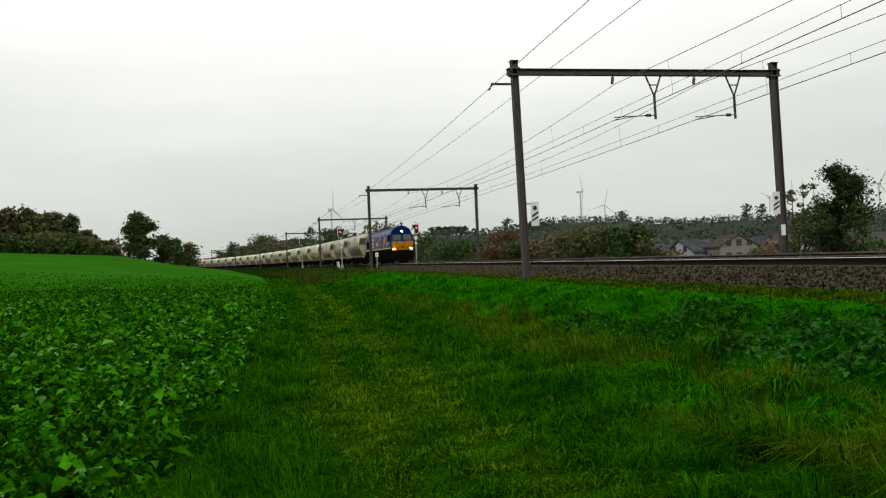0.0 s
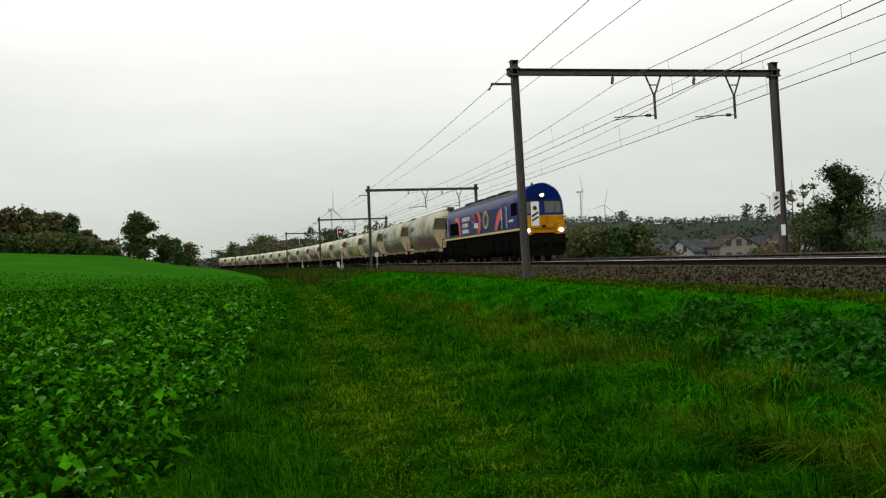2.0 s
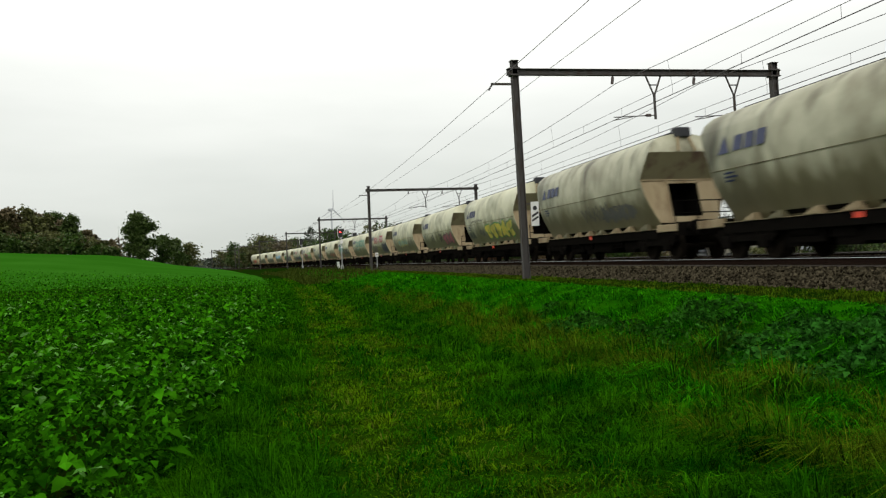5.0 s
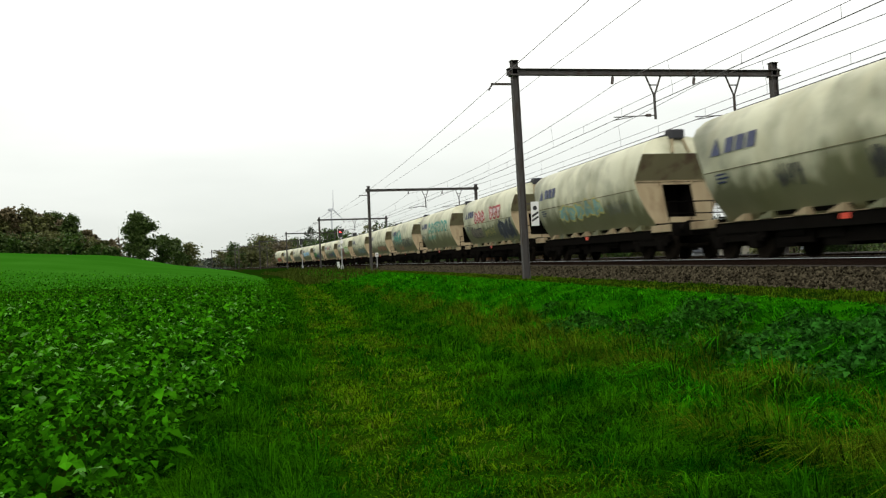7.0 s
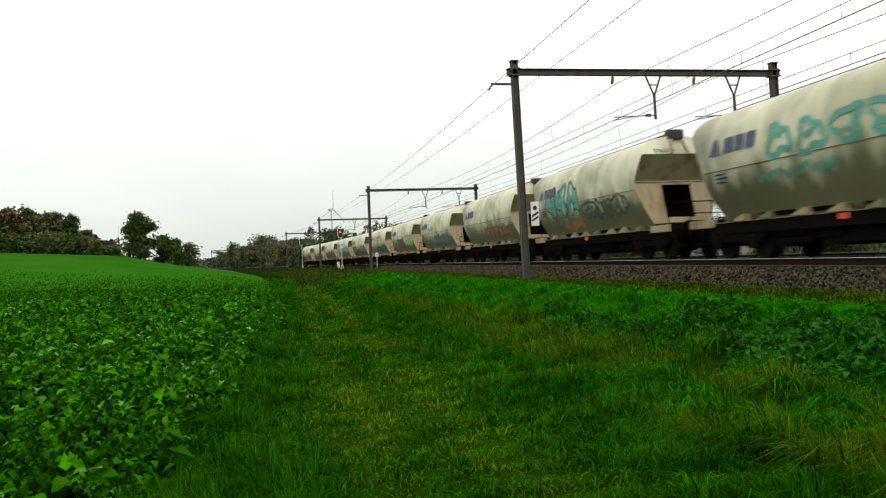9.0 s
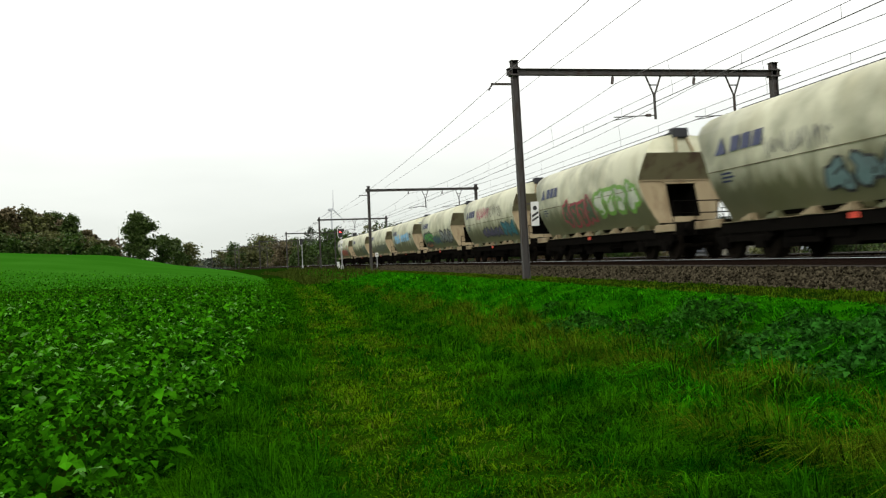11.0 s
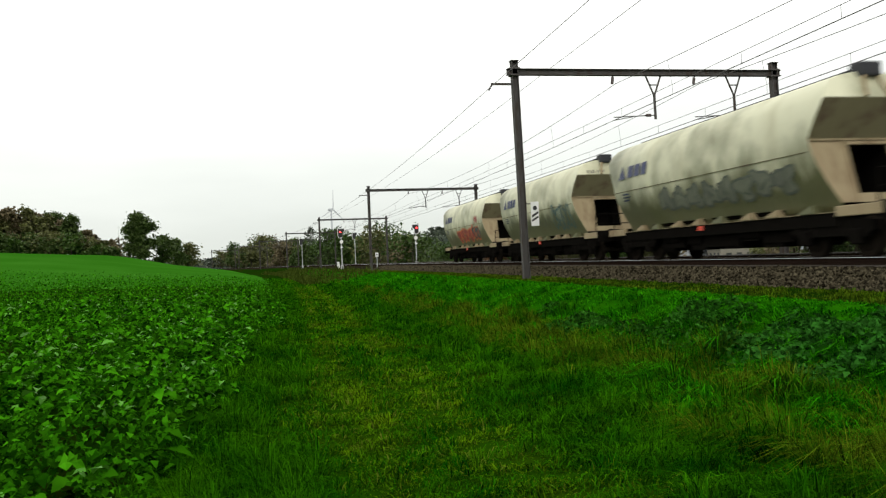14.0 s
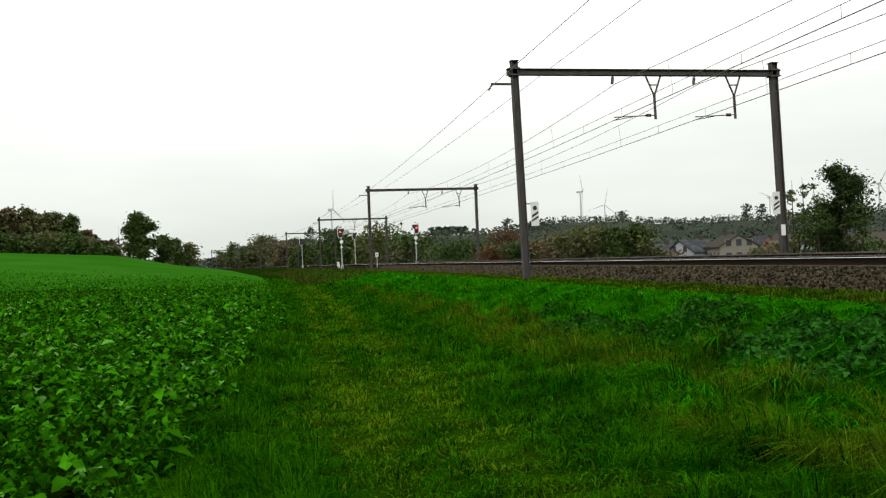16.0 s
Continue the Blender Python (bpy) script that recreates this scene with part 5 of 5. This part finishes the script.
# near the path each plant carries its own whorl of lobed leaves
for n_plants, r_in, r_out, whorl, grow in ((4600, 0.9, 15.5, 13, 1.12), (6000, 15.5, 34, 8, 1.7)):
    x, y, r, s, u = scatter(n_plants, r_in, r_out, 1.9, lambda s, u, x, y: (u < -14.4 + 0.4 * smoothstep(14, 26, s) + 0.35 * wob(x, y)) & (u > -34))
    tallness = np.clip(0.44 + 0.6 * bumps(x, y, 1.1, 33) + 0.3 * bumps(x, y, 3.0, 34), 0.16, 0.75) * np.clip((-14.0 - u) / 0.9, 0.45, 1)
    k = np.tile(np.arange(whorl), len(x))
    lx, ly, lt = np.repeat(x, whorl), np.repeat(y, whorl), np.repeat(tallness, whorl)
    az = k * 2.4 + np.repeat(rng.uniform(0, 6.28, len(x)), whorl) + rng.normal(size=len(k)) * 0.3
    lev = (k + 0.5) / whorl
    off = rng.uniform(0.01, 0.05, len(k))
    cc = np.stack([lx + off * np.cos(az), ly + off * np.sin(az), land(lx, ly) + lt * (0.15 + 0.85 * lev)], 1)
    ls = rng.uniform(0.10, 0.2, len(k)) * (1.15 - 0.5 * lev) * (0.7 + 0.7 * lt) * grow
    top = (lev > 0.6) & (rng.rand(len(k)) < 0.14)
    # most leaves of the nearest plants take the shade-darkened herb colour
    herb = (np.repeat(r, whorl) + 1.5 * bumps(lx, ly, 2.0, 36) < 8.2) & (rng.rand(len(k)) < 0.75)
    if herb.any():
        lobed("field_herbs", cc[herb], az[herb], rng.uniform(0.3, 1.1, herb.sum()), ls[herb] * 0.85, M_HERB, "feathery herbs at the field corner, shade in their dark colour")
    cc, az, ls, top = cc[~herb], az[~herb], ls[~herb], top[~herb]
    lobed("crop_plants", cc[~top], az[~top], rng.uniform(0.15, 0.95, (~top).sum()), ls[~top], M_CROP, "lobed green leaves of the catch crop")
    lobed("crop_leaves", cc[top], az[top], rng.uniform(0.1, 0.7, top.sum()), ls[top], M_CROP_SHEEN_TINT, "lobed leaves of the crop, sky sheen in their pale colour")


def clump(px, py, rad, height, n, seed):
    q = np.random.RandomState(seed)
    a, d = q.uniform(0, 6.28, n), np.sqrt(q.rand(n)) * rad
    x, y = px + d * np.cos(a) * 1.25, py + d * np.sin(a)
    dome = height * np.sqrt(np.clip(1 - (d / rad) ** 2, 0.05, 1))
    return np.stack([x, y, land(x, y) + dome * q.rand(n) ** 0.4], 1)


M_NETTLE_PALE = leafmat("pale_nettle_leaf", (0.008, 0.058, 0.004), (0.032, 0.125, 0.016), island=0.8, spec=0.0)
NETTLES = ((-7.7, 11.05, 0.75, 0.42), (-7.2, 11.8, 0.6, 0.36), (-8.2, 11.9, 0.5, 0.26), (-8.5, 14.0, 0.6, 0.36), (-8.1, 14.7, 0.45, 0.3), (-7.9, 17.6, 0.5, 0.26),
           (-7.9, 9.4, 0.5, 0.24), (-7.4, 9.7, 0.5, 0.22), (-7.75, 8.4, 0.6, 0.3), (-7.85, 7.45, 0.55, 0.34), (-7.1, 8.8, 0.5, 0.28), (-6.85, 8.3, 0.45, 0.3), (-7.3, 7.4, 0.5, 0.3))
for k, (px, py, rad, h) in enumerate(NETTLES):
    cc = clump(px, py, rad, h, int(1100 * rad), 70 + k)
    pale_patch = k > 5
    leaves("nettle_patch", cc, rng.uniform(0.06, 0.14, len(cc)), M_NETTLE_PALE if pale_patch else M_NETTLE, "grey-green nettles at the foot of the bank" if pale_patch else "dark green nettle patch on the grass bank", 0.5, "nettles", narrow=0.5)


# ---- trees ----
def tree(px, py, h, wid, material, seed, label, n=1500, leaf=0.3, trunk=0.3, category="tree", narrow=0.6, base=None, gaps=0.35, name="tree", spread=1.3):
    """A tapered trunk, limbs that carry clusters of leaves, and gaps between them."""
    q = random.Random(seed)
    z0 = land1(px, py) if base is None else base
    e = empty(name, label, category, "", pose(px, py, z0))
    b = B()
    top = Vector((q.uniform(-0.05, 0.05) * h, q.uniform(-0.05, 0.05) * h, h * 0.92))
    pts = [Vector((0, 0, -0.3)), Vector((q.uniform(-.02, .02) * h, 0, h * 0.3)), top * 0.65, top]
    rad = [trunk, trunk * 0.75, trunk * 0.45, trunk * 0.12]
    for i in range(3):
        tube(b, pts[i], pts[i + 1], rad[i], rad[i + 1], n=7)
    tips = []
    m = max(9, int(h * 1.6))
    for i in range(m):
        t = 0.08 + 0.88 * (i + q.random()) / m
        k = min(2, int(t * 3))
        o = pts[0].lerp(pts[3], t)
        a = q.uniform(0, 6.28)
        reach = wid / 2 * (math.sin(math.pi * min(1, 0.25 + t * 0.75)) ** 0.6) * q.uniform(0.5, 1.05)
        tip = o + Vector((math.cos(a) * reach, math.sin(a) * reach, reach * q.uniform(0.1, 0.7)))
        tube(b, o, tip, trunk * 0.22 * (1.1 - t), trunk * 0.04, n=5, cap=False)
        tips.append((tip, reach))
        tips.append((o.lerp(tip, 0.55), reach * 0.9))
    part("trunk", b, M_BARK, e, "grey-brown trunk and limbs")
    qq = np.random.RandomState(seed)
    cs = []
    for tip, reach in tips:
        k = int(n / len(tips))
        sz = (0.16 * wid + 0.18 * reach) * q.uniform(0.6, 1.15)
        g = qq.normal(size=(k, 3)) * np.array([sz, sz, sz * 0.75]) * (1 - gaps * 0.4) * 0.7
        cs.append(g + np.array(tip)[None])
    c = np.concatenate(cs)
    c = c[(c[:, 2] > 0.03 * h) & (c[:, 2] < h * 1.02)]
    ob = leaves("crown", c, qq.uniform(0.7, 1.6, len(c)) * leaf * spread, material, "", 0.6, kind="", narrow=narrow)
    ob.parent = e
    return e


def spot(bearing, dist):
    return -13.65 + dist * math.sin(radians(bearing)), dist * math.cos(radians(bearing))


# wood on the crest of the field
q = random.Random(5)
for i in range(30):
    bb = -22.5 + i * 0.37 + q.uniform(-0.15, 0.15)
    d = q.uniform(185, 215)
    el = float(np.interp(bb, [-23, -18.2, -17, -15.8, -14.5, -13.4, -12.0], [0.084, 0.086, 0.087, 0.079, 0.075, 0.056, 0.038])) * q.uniform(0.82, 1.03)
    px, py = spot(bb, d)
    z0 = land1(px, py)
    h = max(3.5, 0.35 + el * d - z0)
    tree(px, py, h, h * q.uniform(0.38, 0.6), q.choice([M_LEAF_OLIVE, M_LEAF_OLIVE, M_LEAF_DARK, M_LEAF_BROWN, M_LEAF_BROWN, M_LEAF_BROWN]), 100 + i, "mixed autumn woodland tree on the field crest", 1700, 0.55, 0.3)
for i in range(34):
    bb = -22.5 + i * 0.33
    d = q.uniform(172, 182)
    px, py = spot(bb, d)
    h = q.uniform(2.6, 4.6) if bb < -13 else q.uniform(1.6, 2.8)
    tree(px, py, h, h * 1.3, q.choice([M_LEAF_OLIVE, M_LEAF_GREEN, M_LEAF_DARK]), 150 + i, "olive hedge shrub along the wood edge", 420, 0.42, 0.12, "shrub", name="shrub")
# single trees past the crest
for bb, d, el, wf, m, sd, n in ((-9.75, 185, 0.07, 0.62, M_LEAF_DARK, 1, 7000), (-10.7, 192, 0.047, 0.5, M_LEAF_BROWN, 2, 140), (-11.3, 196, 0.043, 0.5, M_LEAF_BROWN, 3, 120), (-8.6, 190, 0.041, 0.7, M_LEAF_DARK, 4, 2000), (-7.7, 200, 0.038, 0.75, M_LEAF_DARK, 5, 2000), (-7.0, 205, 0.032, 0.9, M_LEAF_OLIVE, 6, 1400)):
    px, py = spot(bb, d)
    h = 0.35 + el * d - land1(px, py)
    tree(px, py, h, h * wf, m, 200 + sd, "dark green tall tree standing past the crest" if n > 4000 else ("nearly bare tree past the field" if n < 200 else "dark round tree past the field"), n, 0.45, 0.35)
# trees beside the curve of the line
for i in range(44):
    bb = -7.4 + i * 0.39 + q.uniform(-0.12, 0.12)
    d = float(np.interp(bb, [-8, -4, 0, 4, 10], [370, 350, 300, 235, 185])) * q.uniform(0.97, 1.2)
    px, py = spot(bb, d)
    ss, uu = line_coords(np.array([px]), np.array([py]))
    if -8 < uu[0] < 12:
        px += 16 - uu[0]
    el = float(np.interp(bb, [-8, -6.3, -5, -3.6, -1.3, 0.7, 1.9, 5.1, 7.5, 8.7, 9.5], [0.034, 0.032, 0.036, 0.040, 0.034, 0.038, 0.042, 0.040, 0.047, 0.038, 0.03])) * q.choice([0.5, 0.62, 0.74, 0.86, 1.0, 1.1])
    d = math.hypot(px + 13.65, py)
    h = max(3.5, 0.35 + el * d - land1(px, py))
    bare = q.random() < 0.15
    tree(px, py, h, h * q.uniform(0.6, 0.95), q.choice([M_LEAF_DARK, M_LEAF_DARK, M_LEAF_OLIVE, M_LEAF_BROWN, M_LEAF_GREEN, M_LEAF_GREEN]), 300 + i, "half-bare autumn tree beside the railway" if bare else "autumn tree beside the railway curve", 160 if bare else 1100, 0.65, 0.28)
# shrubs behind the line
for i, (bb, d, el, wid, m) in enumerate(((10.9, 105, 0.012, 5, M_LEAF_DARK), (11.7, 95, 0.019, 5, M_LEAF_GREEN), (12.6, 100, 0.021, 5.5, M_LEAF_GREEN), (13.4, 96, 0.020, 5, M_LEAF_DARK), (14.4, 80, 0.012, 4, M_LEAF_RUST), (15.7, 84, 0.030, 4.2, M_LEAF_RUST), (16.6, 78, 0.016, 4, M_LEAF_GREEN), (17.4, 80, 0.014, 4, M_LEAF_OLIVE), (18.4, 74, 0.016, 4, M_LEAF_RUST), (19.4, 70, 0.020, 3.8, M_LEAF_BROWN), (20.3, 66, 0.028, 4.4, M_LEAF_OLIVE), (21.4, 64, 0.030, 4.2, M_LEAF_OLIVE), (22.3, 66, 0.025, 3.6, M_LEAF_BROWN), (23.4, 62, 0.028, 3, M_LEAF_GREEN), (24.3, 60, 0.030, 2.8, M_LEAF_GREEN), (25.2, 60, 0.026, 2.4, M_LEAF_OLIVE), (26.2, 70, 0.0, 3, M_LEAF_BROWN), (32.9, 52, -0.002, 2.2, M_LEAF_OLIVE), (33.8, 48, 0.004, 2.2, M_LEAF_BROWN), (39.6, 60, 0.004, 3, M_LEAF_GREEN), (41.0, 60, 0.004, 3, M_LEAF_OLIVE), (42.8, 60, 0.010, 3.5, M_LEAF_BROWN))):
    px, py = spot(bb, d)
    h = 0.35 + el * d * 1.08 - land1(px, py)
    tree(px, py, h, wid, m, 400 + i, "autumn shrub thicket behind the railway", 1500, 0.28, 0.14, "shrub", gaps=0.1, name="shrub", spread=0.9)
# the bushy tree by the portal: dense dark crown with thin leafy shoots
px, py = spot(37.55, 42)
z0 = land1(px, py)
M_LEAF_BUSH = leafmat("dark_bush_leaf", (0.016, 0.032, 0.007), (0.03, 0.05, 0.012), island=0.5, spec=0.1)
tree(px, py, 0.35 + 0.092 * 42 - z0, 2.4, M_LEAF_BUSH, 500, "dense dark green young tree beyond the tracks", 14000, 0.13, 0.16, gaps=0.1, spread=1.0)
for i, (bb, d, el, w_, n) in enumerate(((34.75, 41, 0.083, 0.8, 420), (35.5, 42, 0.085, 0.7, 400), (36.3, 41, 0.078, 1.0, 380), (37.9, 41, 0.106, 0.7, 420), (37.5, 42, 0.1, 0.6, 380), (38.75, 42, 0.08, 1.1, 420), (35.1, 43, 0.045, 1.5, 420), (36.2, 40, 0.05, 1.8, 900), (38.4, 40.5, 0.05, 1.7, 900))):
    px, py = spot(bb, d)
    tree(px, py, 0.35 + el * d - land1(px, py), w_, M_LEAF_OLIVE if i in (0, 1, 5) else M_LEAF_DARK, 510 + i, "slender leafy shoot beside the young tree", n, 0.17, 0.05, "sapling", gaps=0.5, name="sapling", spread=0.8)

# far woods on the hills
n = 3600
aa = np.radians(rng.uniform(-30, 62, n))
dd = rng.uniform(420, 880, n)
dens = bumps(np.degrees(aa) * 12, dd, 60, 41) + rng.uniform(-0.3, 0.5, n) + 0.5 * smoothstep(640, 800, dd)
keep = dens > 0.05
aa, dd = aa[keep], dd[keep]
x, y = -13.65 + dd * np.sin(aa), dd * np.cos(aa)
zz = land(x, y)
hh = rng.uniform(3.5, 7.0, len(x))
per = 14
x, y, zz, hh = (np.repeat(a_, per) for a_ in (x, y, zz, hh))
nt = len(x)
cc = np.stack([x + rng.normal(size=nt) * hh * 0.34, y + rng.normal(size=nt) * hh * 0.34, zz + hh * rng.uniform(0.05, 0.95, nt)], 1)
far_woods = leaves("far_woods", cc, hh * rng.uniform(0.25, 0.5, nt), M_FAR, "haze-tinted woods", 0.6, "woods", narrow=0.7)
tagged(far_woods, "grey-green autumn woods on the far hills, haze in their colour", "woods", kind="stuff")
# a row of trees on the skyline
for i, (bb, el, wf) in enumerate([(10.2 + 0.33 * k, 0.0405, 0.95) for k in range(8)] + [(32.0, 0.052, 1.3), (32.9, 0.05, 1.1), (23.7, 0.05, 1.1), (15.6, 0.048, 0.9), (1.4, 0.047, 1.2)]):
    px, py = spot(bb, 780)
    h = max(5, 0.35 + el * 780 - land1(px, py))
    tree(px, py, h, min(h * wf, 11), M_FAR, 600 + i, "lone tree on the hill skyline, haze in its colour", 240, 1.5, 0.5)

# ---- wind turbines on the horizon ----
M_MILL = mat("turbine_grey_white", (0.5, 0.52, 0.54), (0.45, 0.47, 0.49), 0.5, scale=0.1)


def turbine(bearing, dist, hub_el, blade, phase, yaw):
    px, py = spot(bearing, dist)
    z0 = land1(px, py)
    hub = 0.35 + hub_el * dist - z0
    e = empty("wind_turbine", "tall pale grey three-bladed wind turbine on the horizon", "wind turbine", "wind turbines", pose(px, py, z0, 0, 0, yaw))
    part("tower", tube(B(), (0, 0, -2), (0, 0, hub), 2.3, 1.3, n=14), M_MILL, e)
    part("nacelle", box(B(), -1.8, 1.8, -3, 7, hub - 1.8, hub + 1.9, 0.5), M_MILL, e)
    part("hub", tube(B(), (0, -3, hub), (0, -5, hub), 1.6, 0.7, n=12), M_MILL, e)
    for k in range(3):
        a = radians(phase + 120 * k)
        b = B()
        prism(b, [(-0.6, 0.0), (0.8, 0.0), (1.7, blade * 0.2), (1.1, blade * 0.5), (0.35, blade), (0.0, blade), (-0.5, blade * 0.3)], -0.25, 0.25)
        ob = part("blade", b, M_MILL, e, at=pose(0, -4.2, hub) @ Matrix.Rotation(a, 4, "Y"))
    return e


turbine(2.97, 1500, 0.0675, 36, 3, 45)
turbine(20.89, 1500, 0.0763, 46, 188, 62)
turbine(22.55, 2100, 0.0586, 44, 12, -25)
turbine(33.43, 2300, 0.0561, 42, 50, 10)
turbine(39.86, 1900, 0.0639, 46, 28, -20)

# ---- houses in the valley ----
M_WALLC = mat("cream_render", (0.22, 0.205, 0.165), (0.18, 0.17, 0.135), 0.85, scale=2)
M_WALLW = mat("white_render", (0.36, 0.38, 0.40), (0.30, 0.32, 0.34), 0.85, scale=2)
M_BRICK = mat("red_brick", (0.26, 0.14, 0.1), (0.2, 0.11, 0.08), 0.9, scale=6)
M_SLATE = mat("dark_slate_roof", (0.055, 0.06, 0.068), (0.04, 0.045, 0.05), 0.9, scale=3, dirt=(0.1, 0.1, 0.095), dirt_scale=1)
M_TILE = mat("brown_tile_roof", (0.075, 0.065, 0.055), (0.055, 0.048, 0.042), 0.9, scale=3)


def house(bearing, dist, rz, w, d, eave_el, ridge_el, wall, roof, label, windows=2, rooflights=0):
    """A gabled house; its gable faces -y, its ridge runs along y."""
    px, py = spot(bearing, dist)
    z0 = land1(px, py)
    ev, rg = 0.35 + eave_el * dist - z0, 0.35 + ridge_el * dist - z0
    e = empty("house", label, "house", "valley houses", pose(px, py, z0, 0, 0, rz))
    b = prism(B(), [(-w / 2, -1.0), (w / 2, -1.0), (w / 2, ev), (0, rg), (-w / 2, ev)], -d / 2, d / 2)
    part("house_shell", b, wall, e)
    for sx in (-1, 1):
        b = B()
        o = 0.35
        k = (rg - ev) / (w / 2)
        prism(b, [(0, rg + 0.04), (sx * (w / 2 + o), ev - o * k + 0.04), (sx * (w / 2 + o), ev - o * k + 0.24), (0, rg + 0.26)], -d / 2 - 0.3, d / 2 + 0.3)
        rf = part("roof", b, roof, e)
        for q_ in range(rooflights if sx > 0 else 0):
            y = -1 + 1.6 * q_
            bb = B()
            xs_ = [sx * w * 0.2, sx * w * 0.32]
            zs_ = [rg + 0.28 - abs(v) * k for v in xs_]
            bb.faces.new([bb.verts.new(p) for p in ((xs_[0], y, zs_[0]), (xs_[1], y, zs_[1]), (xs_[1], y + 1, zs_[1]), (xs_[0], y + 1, zs_[0]))])
            part("rooflight", bb, M_WHITE, rf)
    for i in range(windows):
        xx = (i - (windows - 1) / 2) * w / (windows + 0.6)
        for zz_ in (ev - 1.6, ev + 0.6):
            f = part("window", box(B(), xx - 0.55, xx + 0.55, -d / 2 - 0.05, -d / 2 + 0.02, zz_ - 0.65, zz_ + 0.65), wall, e)
            part("pane", box(B(), xx - 0.45, xx + 0.45, -d / 2 - 0.07, -d / 2 - 0.05, zz_ - 0.55, zz_ + 0.55), M_GLASS, f)
    for i in range(4):
        yy = -d / 2 + d * (i + 0.5) / 4
        f = part("window", box(B(), -w / 2 - 0.05, -w / 2 + 0.02, yy - 0.5, yy + 0.5, ev - 2.1, ev - 0.9), wall, e)
        part("pane", box(B(), -w / 2 - 0.07, -w / 2 - 0.05, yy - 0.4, yy + 0.4, ev - 2.0, ev - 1.0), M_GLASS, f)
        f = part("window", box(B(), w / 2 - 0.02, w / 2 + 0.05, yy - 0.5, yy + 0.5, ev - 2.1, ev - 0.9), wall, e)
        part("pane", box(B(), w / 2 + 0.05, w / 2 + 0.07, yy - 0.4, yy + 0.4, ev - 2.0, ev - 1.0), M_GLASS, f)
    part("chimney", box(B(), -0.35, 0.35, d * 0.2, d * 0.2 + 0.7, rg - 0.6, rg + 0.9, 0.03), M_TILE, e)
    return e


house(26.2, 150, -70, 6.5, 7.0, -0.006, 0.006, M_WALLC, M_SLATE, "small cream house with dark slate roof", 1)
house(28.45, 150, -75, 7.0, 6.6, -0.004, 0.0095, M_WALLW, M_SLATE, "white house with broad dark slate roof", 2)
house(30.85, 145, -12, 6.2, 8.0, 0.001, 0.0135, M_WALLC, M_TILE, "cream gabled house with brown tiled roof", 3, 2)
house(38.6, 110, 60, 6.0, 7.0, -0.004, 0.008, M_BRICK, M_TILE, "red brick house half hidden by trees", 2)
for i in range(9):
    bb = 31.5 + 1.1 * i + q.uniform(-0.3, 0.3)
    d = q.uniform(240, 330)
    house(bb, d, q.uniform(-90, 90), q.uniform(6, 8), q.uniform(7, 10), 0.000 + q.uniform(-0.003, 0.003), 0.009 + q.uniform(-0.002, 0.004), q.choice([M_WALLW, M_WALLC, M_BRICK]), q.choice([M_SLATE, M_TILE]), "distant village house with pitched roof", 2)


# ---- loose ballast stones and sleepers ----
def stones(n, seed):
    q = np.random.RandomState(seed)
    s = 4 + 86 * q.rand(n) ** 1.5
    u = np.where(q.rand(n) < 0.85, q.uniform(-3.5, -1.95, n), q.uniform(1.4, 2.5, n))
    z = np.interp(u, [-3.45, -2.0, 0.95, 1.5, 2.3, 2.6], [-0.62, -0.2, -0.2, -0.05, -0.05, -0.12]) + q.uniform(-0.012, 0.02, n)
    r = q.uniform(0.02, 0.046, n) * (1 + s / 110)
    a = np.maximum(0, s - S0) / RAD
    x = np.where(s > S0, -RAD + (RAD + u) * np.cos(a), u)
    y = np.where(s > S0, S0 + (RAD + u) * np.sin(a), s)
    base = np.array([[1, 0, 0], [-1, 0, 0], [0, 1, 0], [0, -1, 0], [0, 0, 1], [0, 0, -1]], float)
    co = base[None] * q.uniform(0.55, 1.25, (n, 6, 1)) + q.normal(size=(n, 6, 3)) * 0.22
    co = co * r[:, None, None] + np.stack([x, y, z], 1)[:, None]
    f = np.array([[0, 2, 4], [2, 1, 4], [1, 3, 4], [3, 0, 4], [2, 0, 5], [1, 2, 5], [3, 1, 5], [0, 3, 5]])
    faces = (np.arange(n)[:, None, None] * 6 + f[None]).reshape(-1, 3)
    ob = raw("ballast_stones", co.reshape(-1, 3), faces, M_BALLAST)
    tagged(ob, "loose grey-brown crushed ballast stones", "ballast", kind="stuff")


stones(30000, 3)
sleeper = None
for track in TRACKS:
    for i in range(110):
        m = along(3 + 0.6 * i, track, 0)
        if sleeper is None:
            b = B()
            prism(b, [(-1.26, -0.36), (1.26, -0.36), (1.26, -0.22), (1.2, -0.18), (0.5, -0.18), (0.3, -0.21), (-0.3, -0.21), (-0.5, -0.18), (-1.2, -0.18), (-1.26, -0.22)], -0.13, 0.13)
            sleeper = part("sleeper", b, M_SLEEPER, bed, at=m)
        else:
            share("sleeper", sleeper, bed, m)


def motions():
    """The train rolls along the line towards and past the camera."""
    times = [0.5 * i for i in range(33)]

    def ahead(t):
        return D0 - SPEED * t - GAIN * t * t / 2
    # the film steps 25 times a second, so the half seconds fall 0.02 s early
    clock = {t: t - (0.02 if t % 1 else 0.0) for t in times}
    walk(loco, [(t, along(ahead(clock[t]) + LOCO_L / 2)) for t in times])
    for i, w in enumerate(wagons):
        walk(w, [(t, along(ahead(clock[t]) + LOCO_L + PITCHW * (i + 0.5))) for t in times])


motions()
